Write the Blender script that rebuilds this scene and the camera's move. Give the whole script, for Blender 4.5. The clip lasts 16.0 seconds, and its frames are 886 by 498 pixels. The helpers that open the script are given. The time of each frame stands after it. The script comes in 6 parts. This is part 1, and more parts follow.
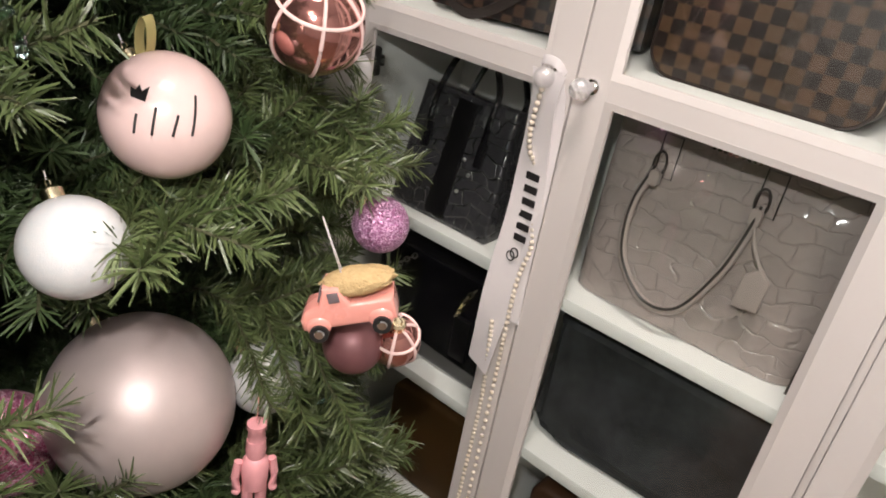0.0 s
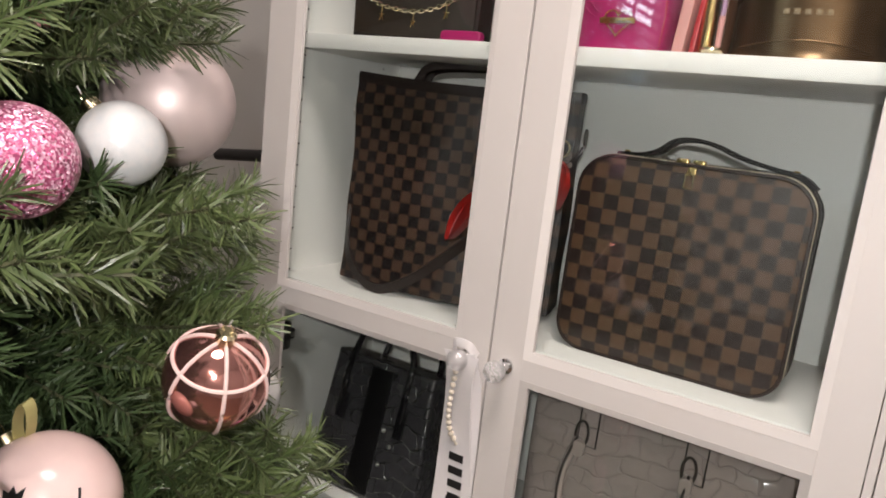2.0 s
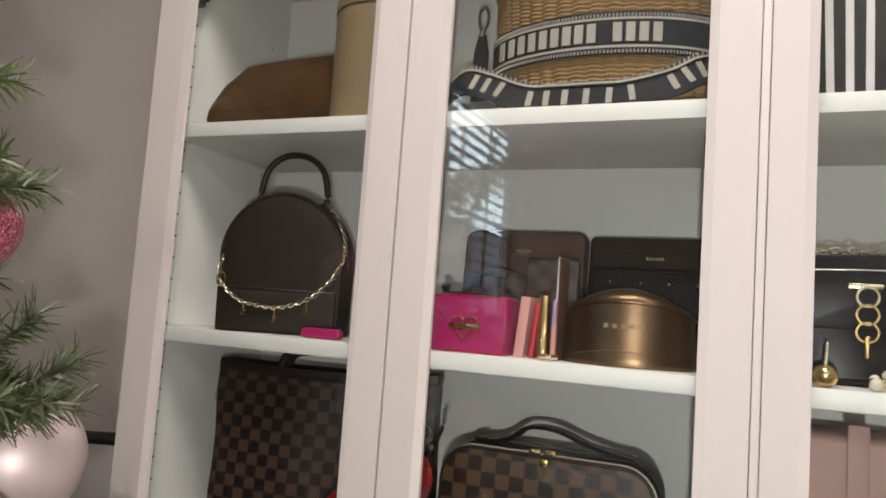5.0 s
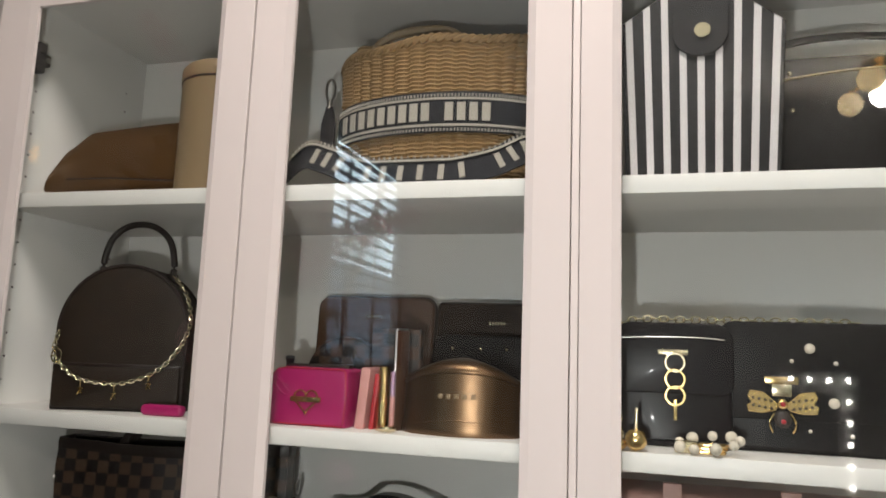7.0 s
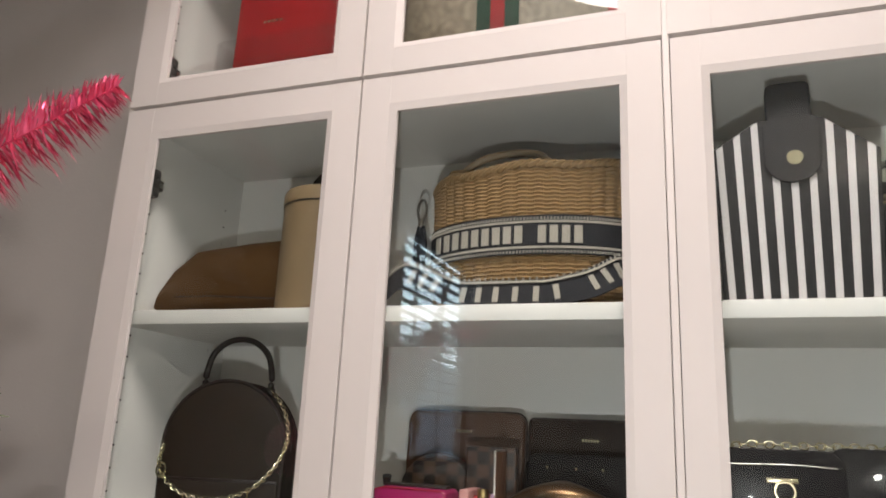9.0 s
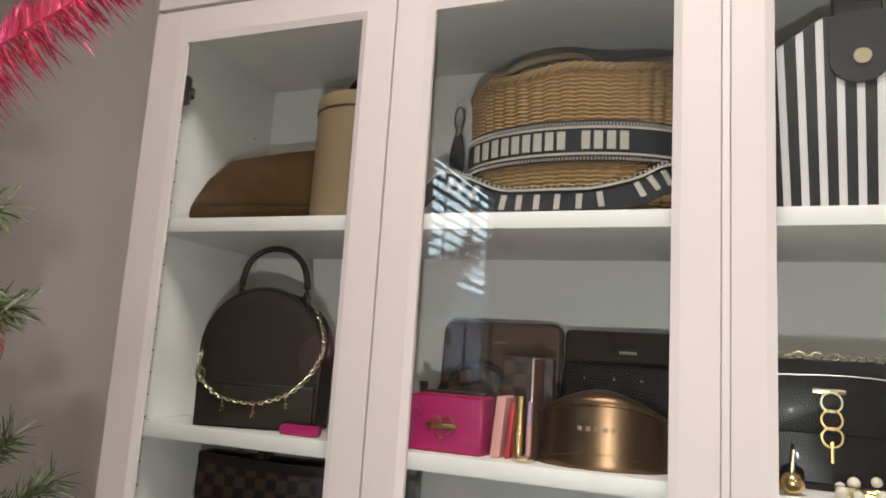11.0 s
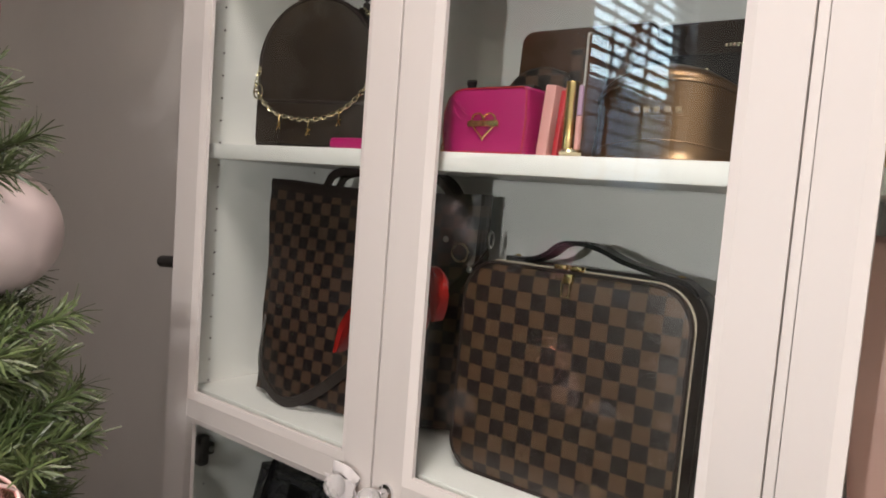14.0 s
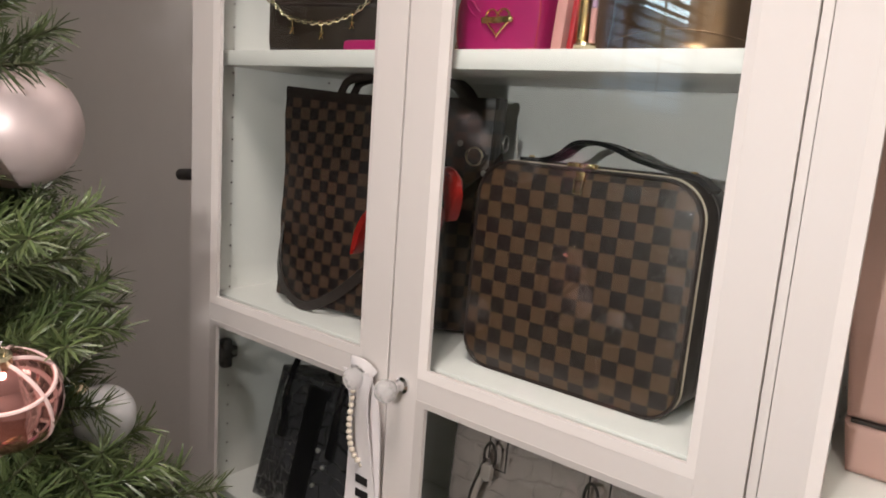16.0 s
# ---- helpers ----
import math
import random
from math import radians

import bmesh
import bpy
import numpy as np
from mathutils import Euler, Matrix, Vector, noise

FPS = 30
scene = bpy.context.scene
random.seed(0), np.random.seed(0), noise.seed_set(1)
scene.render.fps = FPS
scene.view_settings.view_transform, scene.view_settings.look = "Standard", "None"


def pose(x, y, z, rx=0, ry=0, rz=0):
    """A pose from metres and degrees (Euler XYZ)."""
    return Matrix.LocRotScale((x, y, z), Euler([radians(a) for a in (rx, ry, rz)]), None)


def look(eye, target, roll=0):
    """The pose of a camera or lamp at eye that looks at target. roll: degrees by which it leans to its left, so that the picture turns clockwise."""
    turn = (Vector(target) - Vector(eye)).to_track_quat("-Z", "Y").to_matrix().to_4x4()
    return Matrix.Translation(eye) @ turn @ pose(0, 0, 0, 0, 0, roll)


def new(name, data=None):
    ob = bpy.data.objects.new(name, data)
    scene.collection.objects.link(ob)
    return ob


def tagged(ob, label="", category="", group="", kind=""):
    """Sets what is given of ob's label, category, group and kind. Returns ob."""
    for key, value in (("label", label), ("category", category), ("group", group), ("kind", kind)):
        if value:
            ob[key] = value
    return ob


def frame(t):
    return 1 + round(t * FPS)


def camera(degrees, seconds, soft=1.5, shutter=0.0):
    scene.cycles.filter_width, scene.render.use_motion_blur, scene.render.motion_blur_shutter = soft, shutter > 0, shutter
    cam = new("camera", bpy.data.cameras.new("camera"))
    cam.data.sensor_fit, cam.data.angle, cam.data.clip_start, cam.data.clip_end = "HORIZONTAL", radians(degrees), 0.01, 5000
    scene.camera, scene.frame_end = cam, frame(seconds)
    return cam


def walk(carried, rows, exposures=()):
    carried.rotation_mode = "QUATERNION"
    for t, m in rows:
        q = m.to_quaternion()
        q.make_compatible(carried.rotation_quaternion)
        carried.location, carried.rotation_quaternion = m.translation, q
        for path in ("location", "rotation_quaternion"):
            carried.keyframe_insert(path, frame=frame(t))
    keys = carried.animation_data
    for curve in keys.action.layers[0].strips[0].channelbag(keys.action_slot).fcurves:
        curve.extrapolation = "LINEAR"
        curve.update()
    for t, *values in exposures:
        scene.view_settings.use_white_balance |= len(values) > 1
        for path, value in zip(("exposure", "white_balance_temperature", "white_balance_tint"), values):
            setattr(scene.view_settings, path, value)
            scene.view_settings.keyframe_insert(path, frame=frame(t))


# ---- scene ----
cam = camera(63.3, 16.0, soft=1.8)
PATH = [
    (0, (0.419, -0.776, 1.235), (-0.642, 0.658, 0.33), 10.0),
    (0.5, (0.416, -0.767, 1.259), (-0.653, 0.75, 0.514), 9.0),
    (1, (0.406, -0.757, 1.288), (-0.67, 0.813, 0.673), 8.0),
    (1.5, (0.389, -0.748, 1.31), (-0.676, 0.869, 0.81), 7.3),
    (2, (0.377, -0.738, 1.333), (-0.665, 0.926, 0.956), 6.5),
    (2.5, (0.368, -0.749, 1.365), (-0.639, 0.964, 1.142), 5.8),
    (3, (0.367, -0.756, 1.393), (-0.606, 0.988, 1.279), 5.0),
    (3.5, (0.374, -0.76, 1.411), (-0.554, 1.012, 1.391), 4.3),
    (4, (0.382, -0.764, 1.428), (-0.506, 1.027, 1.491), 3.8),
    (4.2, (0.381, -0.769, 1.435), (-0.485, 1.032, 1.527), 4.0),
    (6.3, (0.435, -0.764, 1.505), (-0.205, 1.115, 1.749), 2.5),
    (6.5, (0.445, -0.764, 1.507), (-0.165, 1.123, 1.765), 2.4),
    (7, (0.47, -0.763, 1.513), (-0.067, 1.143, 1.795), 2.1),
    (7.5, (0.482, -0.769, 1.51), (-0.018, 1.145, 1.808), 1.6),
    (8, (0.461, -0.798, 1.527), (-0.08, 1.094, 1.886), 1.3),
    (8.5, (0.43, -0.821, 1.551), (-0.188, 1.02, 2.028), 1.5),
    (8.6, (0.43, -0.819, 1.552), (-0.205, 1.008, 2.061), 1.8),
    (10.8, (0.409, -0.796, 1.547), (-0.334, 1.028, 1.899), 3.4),
    (11, (0.405, -0.791, 1.528), (-0.339, 1.04, 1.835), 3.6),
    (11.5, (0.404, -0.768, 1.493), (-0.372, 1.065, 1.685), 3.9),
    (12, (0.422, -0.729, 1.47), (-0.443, 1.071, 1.578), 3.9),
    (12.5, (0.457, -0.664, 1.442), (-0.522, 1.079, 1.496), 4.1),
    (13, (0.481, -0.612, 1.409), (-0.605, 1.067, 1.412), 4.2),
    (13.5, (0.503, -0.589, 1.394), (-0.662, 1.034, 1.306), 4.1),
    (14, (0.516, -0.579, 1.379), (-0.698, 1.002, 1.212), 4.3),
    (14.5, (0.523, -0.576, 1.366), (-0.708, 0.982, 1.127), 4.3),
    (15, (0.524, -0.582, 1.355), (-0.714, 0.961, 1.057), 4.4),
    (15.5, (0.527, -0.586, 1.35), (-0.709, 0.95, 1.013), 4.3),
    (16, (0.53, -0.588, 1.346), (-0.694, 0.953, 0.988), 4.1),
]
walk(cam, [(t, look(eye, target, roll)) for t, eye, target, roll in PATH], exposures=[(0, 0.68), (2, 0.42), (3, 0.28), (6.5, 0.05), (8.5, 0.0), (11, 0.1), (13, 0.25), (15.9, 0.4), (16, 0.40)])

# ---- world, lamps ----
world = bpy.data.worlds.new("world")
scene.world = world
world.use_nodes = True
world.node_tree.nodes["Background"].inputs[0].default_value = (0.6, 0.75, 1.0, 1)
world.node_tree.nodes["Background"].inputs[1].default_value = 0.3


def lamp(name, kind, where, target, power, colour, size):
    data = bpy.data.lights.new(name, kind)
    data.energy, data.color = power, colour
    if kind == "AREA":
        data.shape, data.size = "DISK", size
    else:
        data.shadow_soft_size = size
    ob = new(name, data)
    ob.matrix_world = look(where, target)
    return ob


# white torch carried beside the camera, set here as one fixed point lamp
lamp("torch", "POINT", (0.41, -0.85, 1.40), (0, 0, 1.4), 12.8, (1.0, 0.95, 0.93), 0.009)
# unseen warm area lamp without a fixture, added to lift the ambient light
lamp("ceiling_fill", "AREA", (0.35, -0.74, 2.73), (0.35, -0.9, 0), 22.0, (1.0, 0.86, 0.81), 0.6)
# the room's warm ceiling light, far behind
lamp("far_lamp", "POINT", (1.42, -2.42, 2.62), (0, 0, 0), 30.0, (1.0, 0.86, 0.76), 0.05)

# ---- materials ----


def material(name, colour, rough=0.5, metal=0.0, colour2=None, scale=30.0, amount=0.5, bump=0.0, bump_scale=200.0, coat=0.0, vary=0.0, sheen=0.0, spec=0.5):
    """A surface with colour variation at two scales, roughness wear and a fine relief."""
    m = bpy.data.materials.new(name)
    m.use_nodes = True
    n, l = m.node_tree.nodes, m.node_tree.links
    b = n["Principled BSDF"]
    b.inputs["Roughness"].default_value, b.inputs["Metallic"].default_value = rough, metal
    b.inputs["Coat Weight"].default_value, b.inputs["Sheen Weight"].default_value = coat, sheen
    b.inputs["Specular IOR Level"].default_value = spec
    co = n.new("ShaderNodeTexCoord")
    n1, n2 = n.new("ShaderNodeTexNoise"), n.new("ShaderNodeTexNoise")
    n1.inputs["Scale"].default_value, n2.inputs["Scale"].default_value = scale, scale * 7.3
    n1.inputs["Detail"].default_value, n2.inputs["Detail"].default_value = 3, 2
    l.new(co.outputs["Object"], n1.inputs["Vector"]), l.new(co.outputs["Object"], n2.inputs["Vector"])
    add = n.new("ShaderNodeMath")
    add.operation = "MULTIPLY_ADD"
    add.inputs[1].default_value = 0.4
    l.new(n2.outputs[0], add.inputs[0]), l.new(n1.outputs[0], add.inputs[2])
    ramp = n.new("ShaderNodeMapRange")
    ramp.inputs["From Min"].default_value, ramp.inputs["From Max"].default_value = 0.45, 0.95
    ramp.inputs["To Min"].default_value, ramp.inputs["To Max"].default_value = 0.0, amount
    l.new(add.outputs[0], ramp.inputs["Value"])
    mix = n.new("ShaderNodeMix")
    mix.data_type = "RGBA"
    mix.inputs[6].default_value = (*colour, 1)
    mix.inputs[7].default_value = (*(colour2 or [c * 0.82 for c in colour]), 1)
    l.new(ramp.outputs[0], mix.inputs[0])
    out = mix.outputs[2]
    if vary:
        info, hsv = n.new("ShaderNodeObjectInfo"), n.new("ShaderNodeHueSaturation")
        rng = n.new("ShaderNodeMapRange")
        rng.inputs["To Min"].default_value, rng.inputs["To Max"].default_value = 1 - vary, 1 + vary
        l.new(info.outputs["Random"], rng.inputs["Value"])
        l.new(rng.outputs[0], hsv.inputs["Value"])
        l.new(out, hsv.inputs["Color"])
        out = hsv.outputs[0]
    l.new(out, b.inputs["Base Color"])
    rr = n.new("ShaderNodeMapRange")
    rr.inputs["To Min"].default_value, rr.inputs["To Max"].default_value = max(rough - 0.08, 0.0), min(rough + 0.1, 1)
    l.new(n1.outputs[0], rr.inputs["Value"])
    l.new(rr.outputs[0], b.inputs["Roughness"])
    if bump:
        n3, bp = n.new("ShaderNodeTexNoise"), n.new("ShaderNodeBump")
        n3.inputs["Scale"].default_value, n3.inputs["Detail"].default_value = bump_scale, 3
        l.new(co.outputs["Object"], n3.inputs["Vector"])
        bp.inputs["Strength"].default_value, bp.inputs["Distance"].default_value = bump, 0.002
        l.new(n3.outputs[0], bp.inputs["Height"])
        l.new(bp.outputs[0], b.inputs["Normal"])
    return m


def checker_canvas(name, light, dark, cell, shift=(0.0, 0.0, 0.0), coat=0.25):
    """Coated canvas printed with squares, each with a fine diagonal weave."""
    m = material(name, light, 0.42, coat=coat, bump=0.25, bump_scale=900)
    n, l = m.node_tree.nodes, m.node_tree.links
    b = n["Principled BSDF"]
    co, mp, ch = n.new("ShaderNodeTexCoord"), n.new("ShaderNodeMapping"), n.new("ShaderNodeTexChecker")
    mp.inputs["Location"].default_value = (shift[0], cell * 0.5, shift[2])
    mp.inputs["Scale"].default_value = (1, 0.0001, 1)
    ch.inputs["Scale"].default_value = 1 / cell
    l.new(co.outputs["Object"], mp.inputs["Vector"]), l.new(mp.outputs[0], ch.inputs["Vector"])
    mix = n.new("ShaderNodeMix")
    mix.data_type = "RGBA"
    mix.inputs[7].default_value = (*dark, 1)
    old = b.inputs["Base Color"].links[0].from_socket
    l.new(old, mix.inputs[6]), l.new(ch.outputs["Fac"], mix.inputs[0])
    wave = n.new("ShaderNodeTexWave")
    wave.bands_direction = "DIAGONAL"
    wave.inputs["Scale"].default_value, wave.inputs["Distortion"].default_value = 320, 1.5
    l.new(co.outputs["Object"], wave.inputs["Vector"])
    mul = n.new("ShaderNodeMix")
    mul.data_type, mul.blend_type = "RGBA", "MULTIPLY"
    mul.inputs[0].default_value = 0.3
    l.new(mix.outputs[2], mul.inputs[6]), l.new(wave.outputs["Color"], mul.inputs[7])
    l.new(mul.outputs[2], b.inputs["Base Color"])
    return m


def croc(name, colour, dark, size, rough=0.18):
    """Embossed glossy leather: soft uneven rows of scales with darker grooves."""
    m = material(name, colour, rough, coat=0.6, scale=12)
    n, l = m.node_tree.nodes, m.node_tree.links
    b = n["Principled BSDF"]
    co, mp = n.new("ShaderNodeTexCoord"), n.new("ShaderNodeMapping")
    mp.inputs["Rotation"].default_value = (radians(90), 0, radians(4))
    wob, mixv = n.new("ShaderNodeTexNoise"), n.new("ShaderNodeMix")
    wob.inputs["Scale"].default_value = 19
    mixv.data_type, mixv.blend_type = "RGBA", "LINEAR_LIGHT"
    mixv.inputs[0].default_value = 0.028
    l.new(co.outputs["Object"], mp.inputs["Vector"]), l.new(co.outputs["Object"], wob.inputs["Vector"])
    l.new(mp.outputs[0], mixv.inputs[6]), l.new(wob.outputs["Color"], mixv.inputs[7])
    br = n.new("ShaderNodeTexBrick")
    br.inputs["Color1"].default_value = br.inputs["Color2"].default_value = (1, 1, 1, 1)
    br.inputs["Mortar"].default_value = (0, 0, 0, 1)
    br.inputs["Scale"].default_value, br.inputs["Mortar Size"].default_value = 1.0, size * 0.07
    br.inputs["Mortar Smooth"].default_value = 1.0
    br.inputs["Brick Width"].default_value, br.inputs["Row Height"].default_value = size * 1.2, size * 0.82
    l.new(mixv.outputs[2], br.inputs["Vector"])
    mix = n.new("ShaderNodeMix")
    mix.data_type = "RGBA"
    mix.inputs[6].default_value = (*dark, 1)
    l.new(b.inputs["Base Color"].links[0].from_socket, mix.inputs[7]), l.new(br.outputs["Color"], mix.inputs[0])
    l.new(mix.outputs[2], b.inputs["Base Color"])
    nz, sm = n.new("ShaderNodeTexNoise"), n.new("ShaderNodeMath")
    nz.inputs["Scale"].default_value = 26
    sm.operation = "MULTIPLY_ADD"
    sm.inputs[1].default_value = 4.0
    l.new(co.outputs["Object"], nz.inputs["Vector"]), l.new(nz.outputs[0], sm.inputs[0]), l.new(br.outputs["Color"], sm.inputs[2])
    bp = n.new("ShaderNodeBump")
    bp.inputs["Strength"].default_value, bp.inputs["Distance"].default_value = 0.42, 0.005
    l.new(sm.outputs[0], bp.inputs["Height"]), l.new(bp.outputs[0], b.inputs["Normal"]), l.new(bp.outputs[0], b.inputs["Coat Normal"])
    return m


def glitter(name, colour, light, scale=700.0):
    """Flakes: every cell has its own tilt and tone."""
    m = bpy.data.materials.new(name)
    m.use_nodes = True
    n, l = m.node_tree.nodes, m.node_tree.links
    b = n["Principled BSDF"]
    co, vo = n.new("ShaderNodeTexCoord"), n.new("ShaderNodeTexVoronoi")
    vo.inputs["Scale"].default_value = scale
    l.new(co.outputs["Object"], vo.inputs["Vector"])
    sep = n.new("ShaderNodeSeparateColor")
    l.new(vo.outputs["Color"], sep.inputs[0])
    ramp = n.new("ShaderNodeMapRange")
    ramp.inputs["From Min"].default_value, ramp.inputs["From Max"].default_value = 0.45, 1.0
    l.new(sep.outputs[0], ramp.inputs["Value"])
    mix = n.new("ShaderNodeMix")
    mix.data_type = "RGBA"
    mix.inputs[6].default_value, mix.inputs[7].default_value = (*colour, 1), (*light, 1)
    l.new(ramp.outputs[0], mix.inputs[0]), l.new(mix.outputs[2], b.inputs["Base Color"])
    geo, va, nm = n.new("ShaderNodeNewGeometry"), n.new("ShaderNodeVectorMath"), n.new("ShaderNodeVectorMath")
    sub, sc = n.new("ShaderNodeVectorMath"), n.new("ShaderNodeVectorMath")
    sub.operation, sc.operation, va.operation, nm.operation = "SUBTRACT", "SCALE", "ADD", "NORMALIZE"
    sub.inputs[1].default_value = (0.5, 0.5, 0.5)
    sc.inputs["Scale"].default_value = 1.0
    l.new(vo.outputs["Color"], sub.inputs[0]), l.new(sub.outputs[0], sc.inputs[0])
    l.new(geo.outputs["Normal"], va.inputs[0]), l.new(sc.outputs[0], va.inputs[1])
    l.new(va.outputs[0], nm.inputs[0]), l.new(nm.outputs[0], b.inputs["Normal"])
    b.inputs["Roughness"].default_value, b.inputs["Metallic"].default_value = 0.30, 0.35
    return m


def pane_glass(name, tint=(0.93, 0.97, 0.96)):
    m = bpy.data.materials.new(name)
    m.use_nodes = True
    n, l = m.node_tree.nodes, m.node_tree.links
    n.remove(n["Principled BSDF"])
    tr, gl, lw, mx = n.new("ShaderNodeBsdfTransparent"), n.new("ShaderNodeBsdfGlossy"), n.new("ShaderNodeLayerWeight"), n.new("ShaderNodeMixShader")
    pw, fr = n.new("ShaderNodeMath"), n.new("ShaderNodeMath")
    pw.operation, fr.operation = "POWER", "MULTIPLY_ADD"
    pw.inputs[1].default_value, fr.inputs[1].default_value, fr.inputs[2].default_value = 5.0, 0.95, 0.042
    lw.inputs["Blend"].default_value = 0.5
    l.new(lw.outputs["Facing"], pw.inputs[0]), l.new(pw.outputs[0], fr.inputs[0])
    tr.inputs[0].default_value = (*tint, 1)
    gl.inputs["Roughness"].default_value = 0.0
    l.new(fr.outputs[0], mx.inputs[0]), l.new(tr.outputs[0], mx.inputs[1]), l.new(gl.outputs[0], mx.inputs[2])
    l.new(mx.outputs[0], n["Material Output"].inputs[0])
    return m


def crystal(name, colour=(1, 1, 1), rough=0.0, clear=1.0):
    m = bpy.data.materials.new(name)
    m.use_nodes = True
    b = m.node_tree.nodes["Principled BSDF"]
    b.inputs["Base Color"].default_value, b.inputs["Transmission Weight"].default_value = (*colour, 1), clear
    b.inputs["Roughness"].default_value, b.inputs["IOR"].default_value = rough, 1.5
    return m


def glow(name, colour, strength):
    m = bpy.data.materials.new(name)
    m.use_nodes = True
    b = m.node_tree.nodes["Principled BSDF"]
    b.inputs["Base Color"].default_value = (0.1, 0.1, 0.1, 1)
    b.inputs["Emission Color"].default_value, b.inputs["Emission Strength"].default_value = (*colour, 1), strength
    return m


WHITE = material("white_foil", (0.622, 0.590, 0.566), 0.55, spec=0.3, colour2=(0.595, 0.564, 0.540), scale=6, amount=0.4, bump=0.010, bump_scale=60)
INSIDE = material("white_melamine", (0.82, 0.80, 0.77), 0.42, colour2=(0.78, 0.76, 0.73), scale=5, amount=0.5, bump=0.02, bump_scale=80)
WALL = material("grey_paint", (0.59, 0.57, 0.545), 0.75, colour2=(0.55, 0.53, 0.51), scale=4, amount=0.6, bump=0.15, bump_scale=130)
CEILING = material("white_ceiling_paint", (0.75, 0.74, 0.72), 0.85, bump=0.1)
FLOOR = material("brown_wood_floor", (0.22, 0.15, 0.10), 0.4, colour2=(0.14, 0.09, 0.06), scale=9, amount=0.8)
GLASS = pane_glass("door_glass")
METAL = material("brushed_steel", (0.55, 0.53, 0.5), 0.3, 1.0)
CHROME = material("chrome", (0.75, 0.75, 0.76), 0.08, 1.0)
GOLD = material("polished_gold", (0.85, 0.62, 0.28), 0.2, 1.0, colour2=(0.7, 0.48, 0.2))
PALE_GOLD = material("pale_gold", (0.85, 0.75, 0.52), 0.22, 1.0)
DARK_HINGE = material("dark_hinge_metal", (0.09, 0.085, 0.08), 0.4, 0.7)
CRYSTAL = crystal("cut_crystal", (0.97, 0.97, 0.97), 0.02, 0.75)
BLACK = material("black_plastic", (0.012, 0.012, 0.013), 0.4)
BLACK_LEATHER = material("black_leather", (0.005, 0.0045, 0.005), 0.40, colour2=(0.009, 0.008, 0.009), bump=0.12, bump_scale=500, spec=0.2)
BLACK_PATENT = material("black_patent", (0.008, 0.007, 0.009), 0.1, coat=1.0, bump=0.05, bump_scale=40)
EVENING = material("dark_grained_calf", (0.007, 0.006, 0.008), 0.32, coat=0.08, spec=0.2, bump=0.15, bump_scale=300)
BLACK_CLOTH = material("black_cloth", (0.006, 0.0062, 0.007), 0.85, colour2=(0.048, 0.049, 0.054), scale=13, amount=1.0, bump=0.6, bump_scale=120)
CANVAS_CASE = checker_canvas("brown_checked_canvas", (0.096, 0.051, 0.027), (0.019, 0.0105, 0.0095), 0.0178, (0.004, 0.0, 0.003), 0.10)
CANVAS_TOTE = checker_canvas("dark_checked_canvas", (0.078, 0.041, 0.026), (0.012, 0.0075, 0.0075), 0.0165, (0.002, 0.0, 0.0), 0.05)
BROWN_TRIM = material("dark_brown_leather", (0.022, 0.013, 0.011), 0.4, bump=0.2, bump_scale=500)
BROWN_MATTE = material("dark_brown_monogram_leather", (0.027, 0.017, 0.011), 0.5, spec=0.25, colour2=(0.018, 0.012, 0.009), scale=45, amount=0.9, bump=0.3, bump_scale=600, coat=0.05)
WALLET = material("brown_grained_leather", (0.085, 0.035, 0.016), 0.45, colour2=(0.05, 0.022, 0.012), bump=0.3, bump_scale=700)
DARK_WALLET = material("dark_monogram_wallet_leather", (0.016, 0.010, 0.009), 0.45, spec=0.2, colour2=(0.045, 0.030, 0.022), scale=90, amount=0.9)
CREAM = material("cream_piping", (0.55, 0.47, 0.37), 0.5)
RED = material("red_silk_scarf", (0.55, 0.018, 0.012), 0.4, colour2=(0.32, 0.01, 0.008), scale=60, sheen=0.3)
MAGENTA = material("magenta_leather", (0.37, 0.014, 0.115), 0.42, colour2=(0.30, 0.011, 0.092), bump=0.2, bump_scale=500)
LILAC_CAP = material("lilac_cap", (0.42, 0.26, 0.40), 0.3, coat=0.3)
PINK_PAPER = material("pale_pink_card", (0.62, 0.30, 0.28), 0.5)
RED_CARD = material("red_card", (0.40, 0.02, 0.03), 0.4)
BRONZE = material("bronze_satin_case", (0.155, 0.092, 0.050), 0.30, 0.95, colour2=(0.13, 0.078, 0.042), scale=8, amount=0.3)
WICKER = material("straw_wicker", (0.36, 0.225, 0.10), 0.6, colour2=(0.24, 0.145, 0.06), scale=130, amount=0.8, bump=0.3, bump_scale=500)
NAVY = material("black_navy_webbing", (0.007, 0.008, 0.013), 0.75, bump=0.5, bump_scale=900)
BEIGE_WEB = material("ecru_lettering_thread", (0.42, 0.385, 0.33), 0.8, bump=0.5, bump_scale=900)
SUEDE = material("tan_brown_leather", (0.072, 0.034, 0.009), 0.6, spec=0.2, colour2=(0.042, 0.019, 0.007), scale=20, bump=0.2, bump_scale=300)
BEIGE = material("beige_leather", (0.265, 0.185, 0.105), 0.5, colour2=(0.235, 0.16, 0.09), bump=0.15, bump_scale=500)
TAUPE = croc("taupe_embossed_leather", (0.365, 0.302, 0.282), (0.318, 0.262, 0.244), 0.029, 0.12)
TAUPE_PLAIN = material("taupe_leather", (0.37, 0.305, 0.28), 0.3, coat=0.3)
DARK_EDGE = material("dark_edge_paint", (0.03, 0.022, 0.02), 0.4)
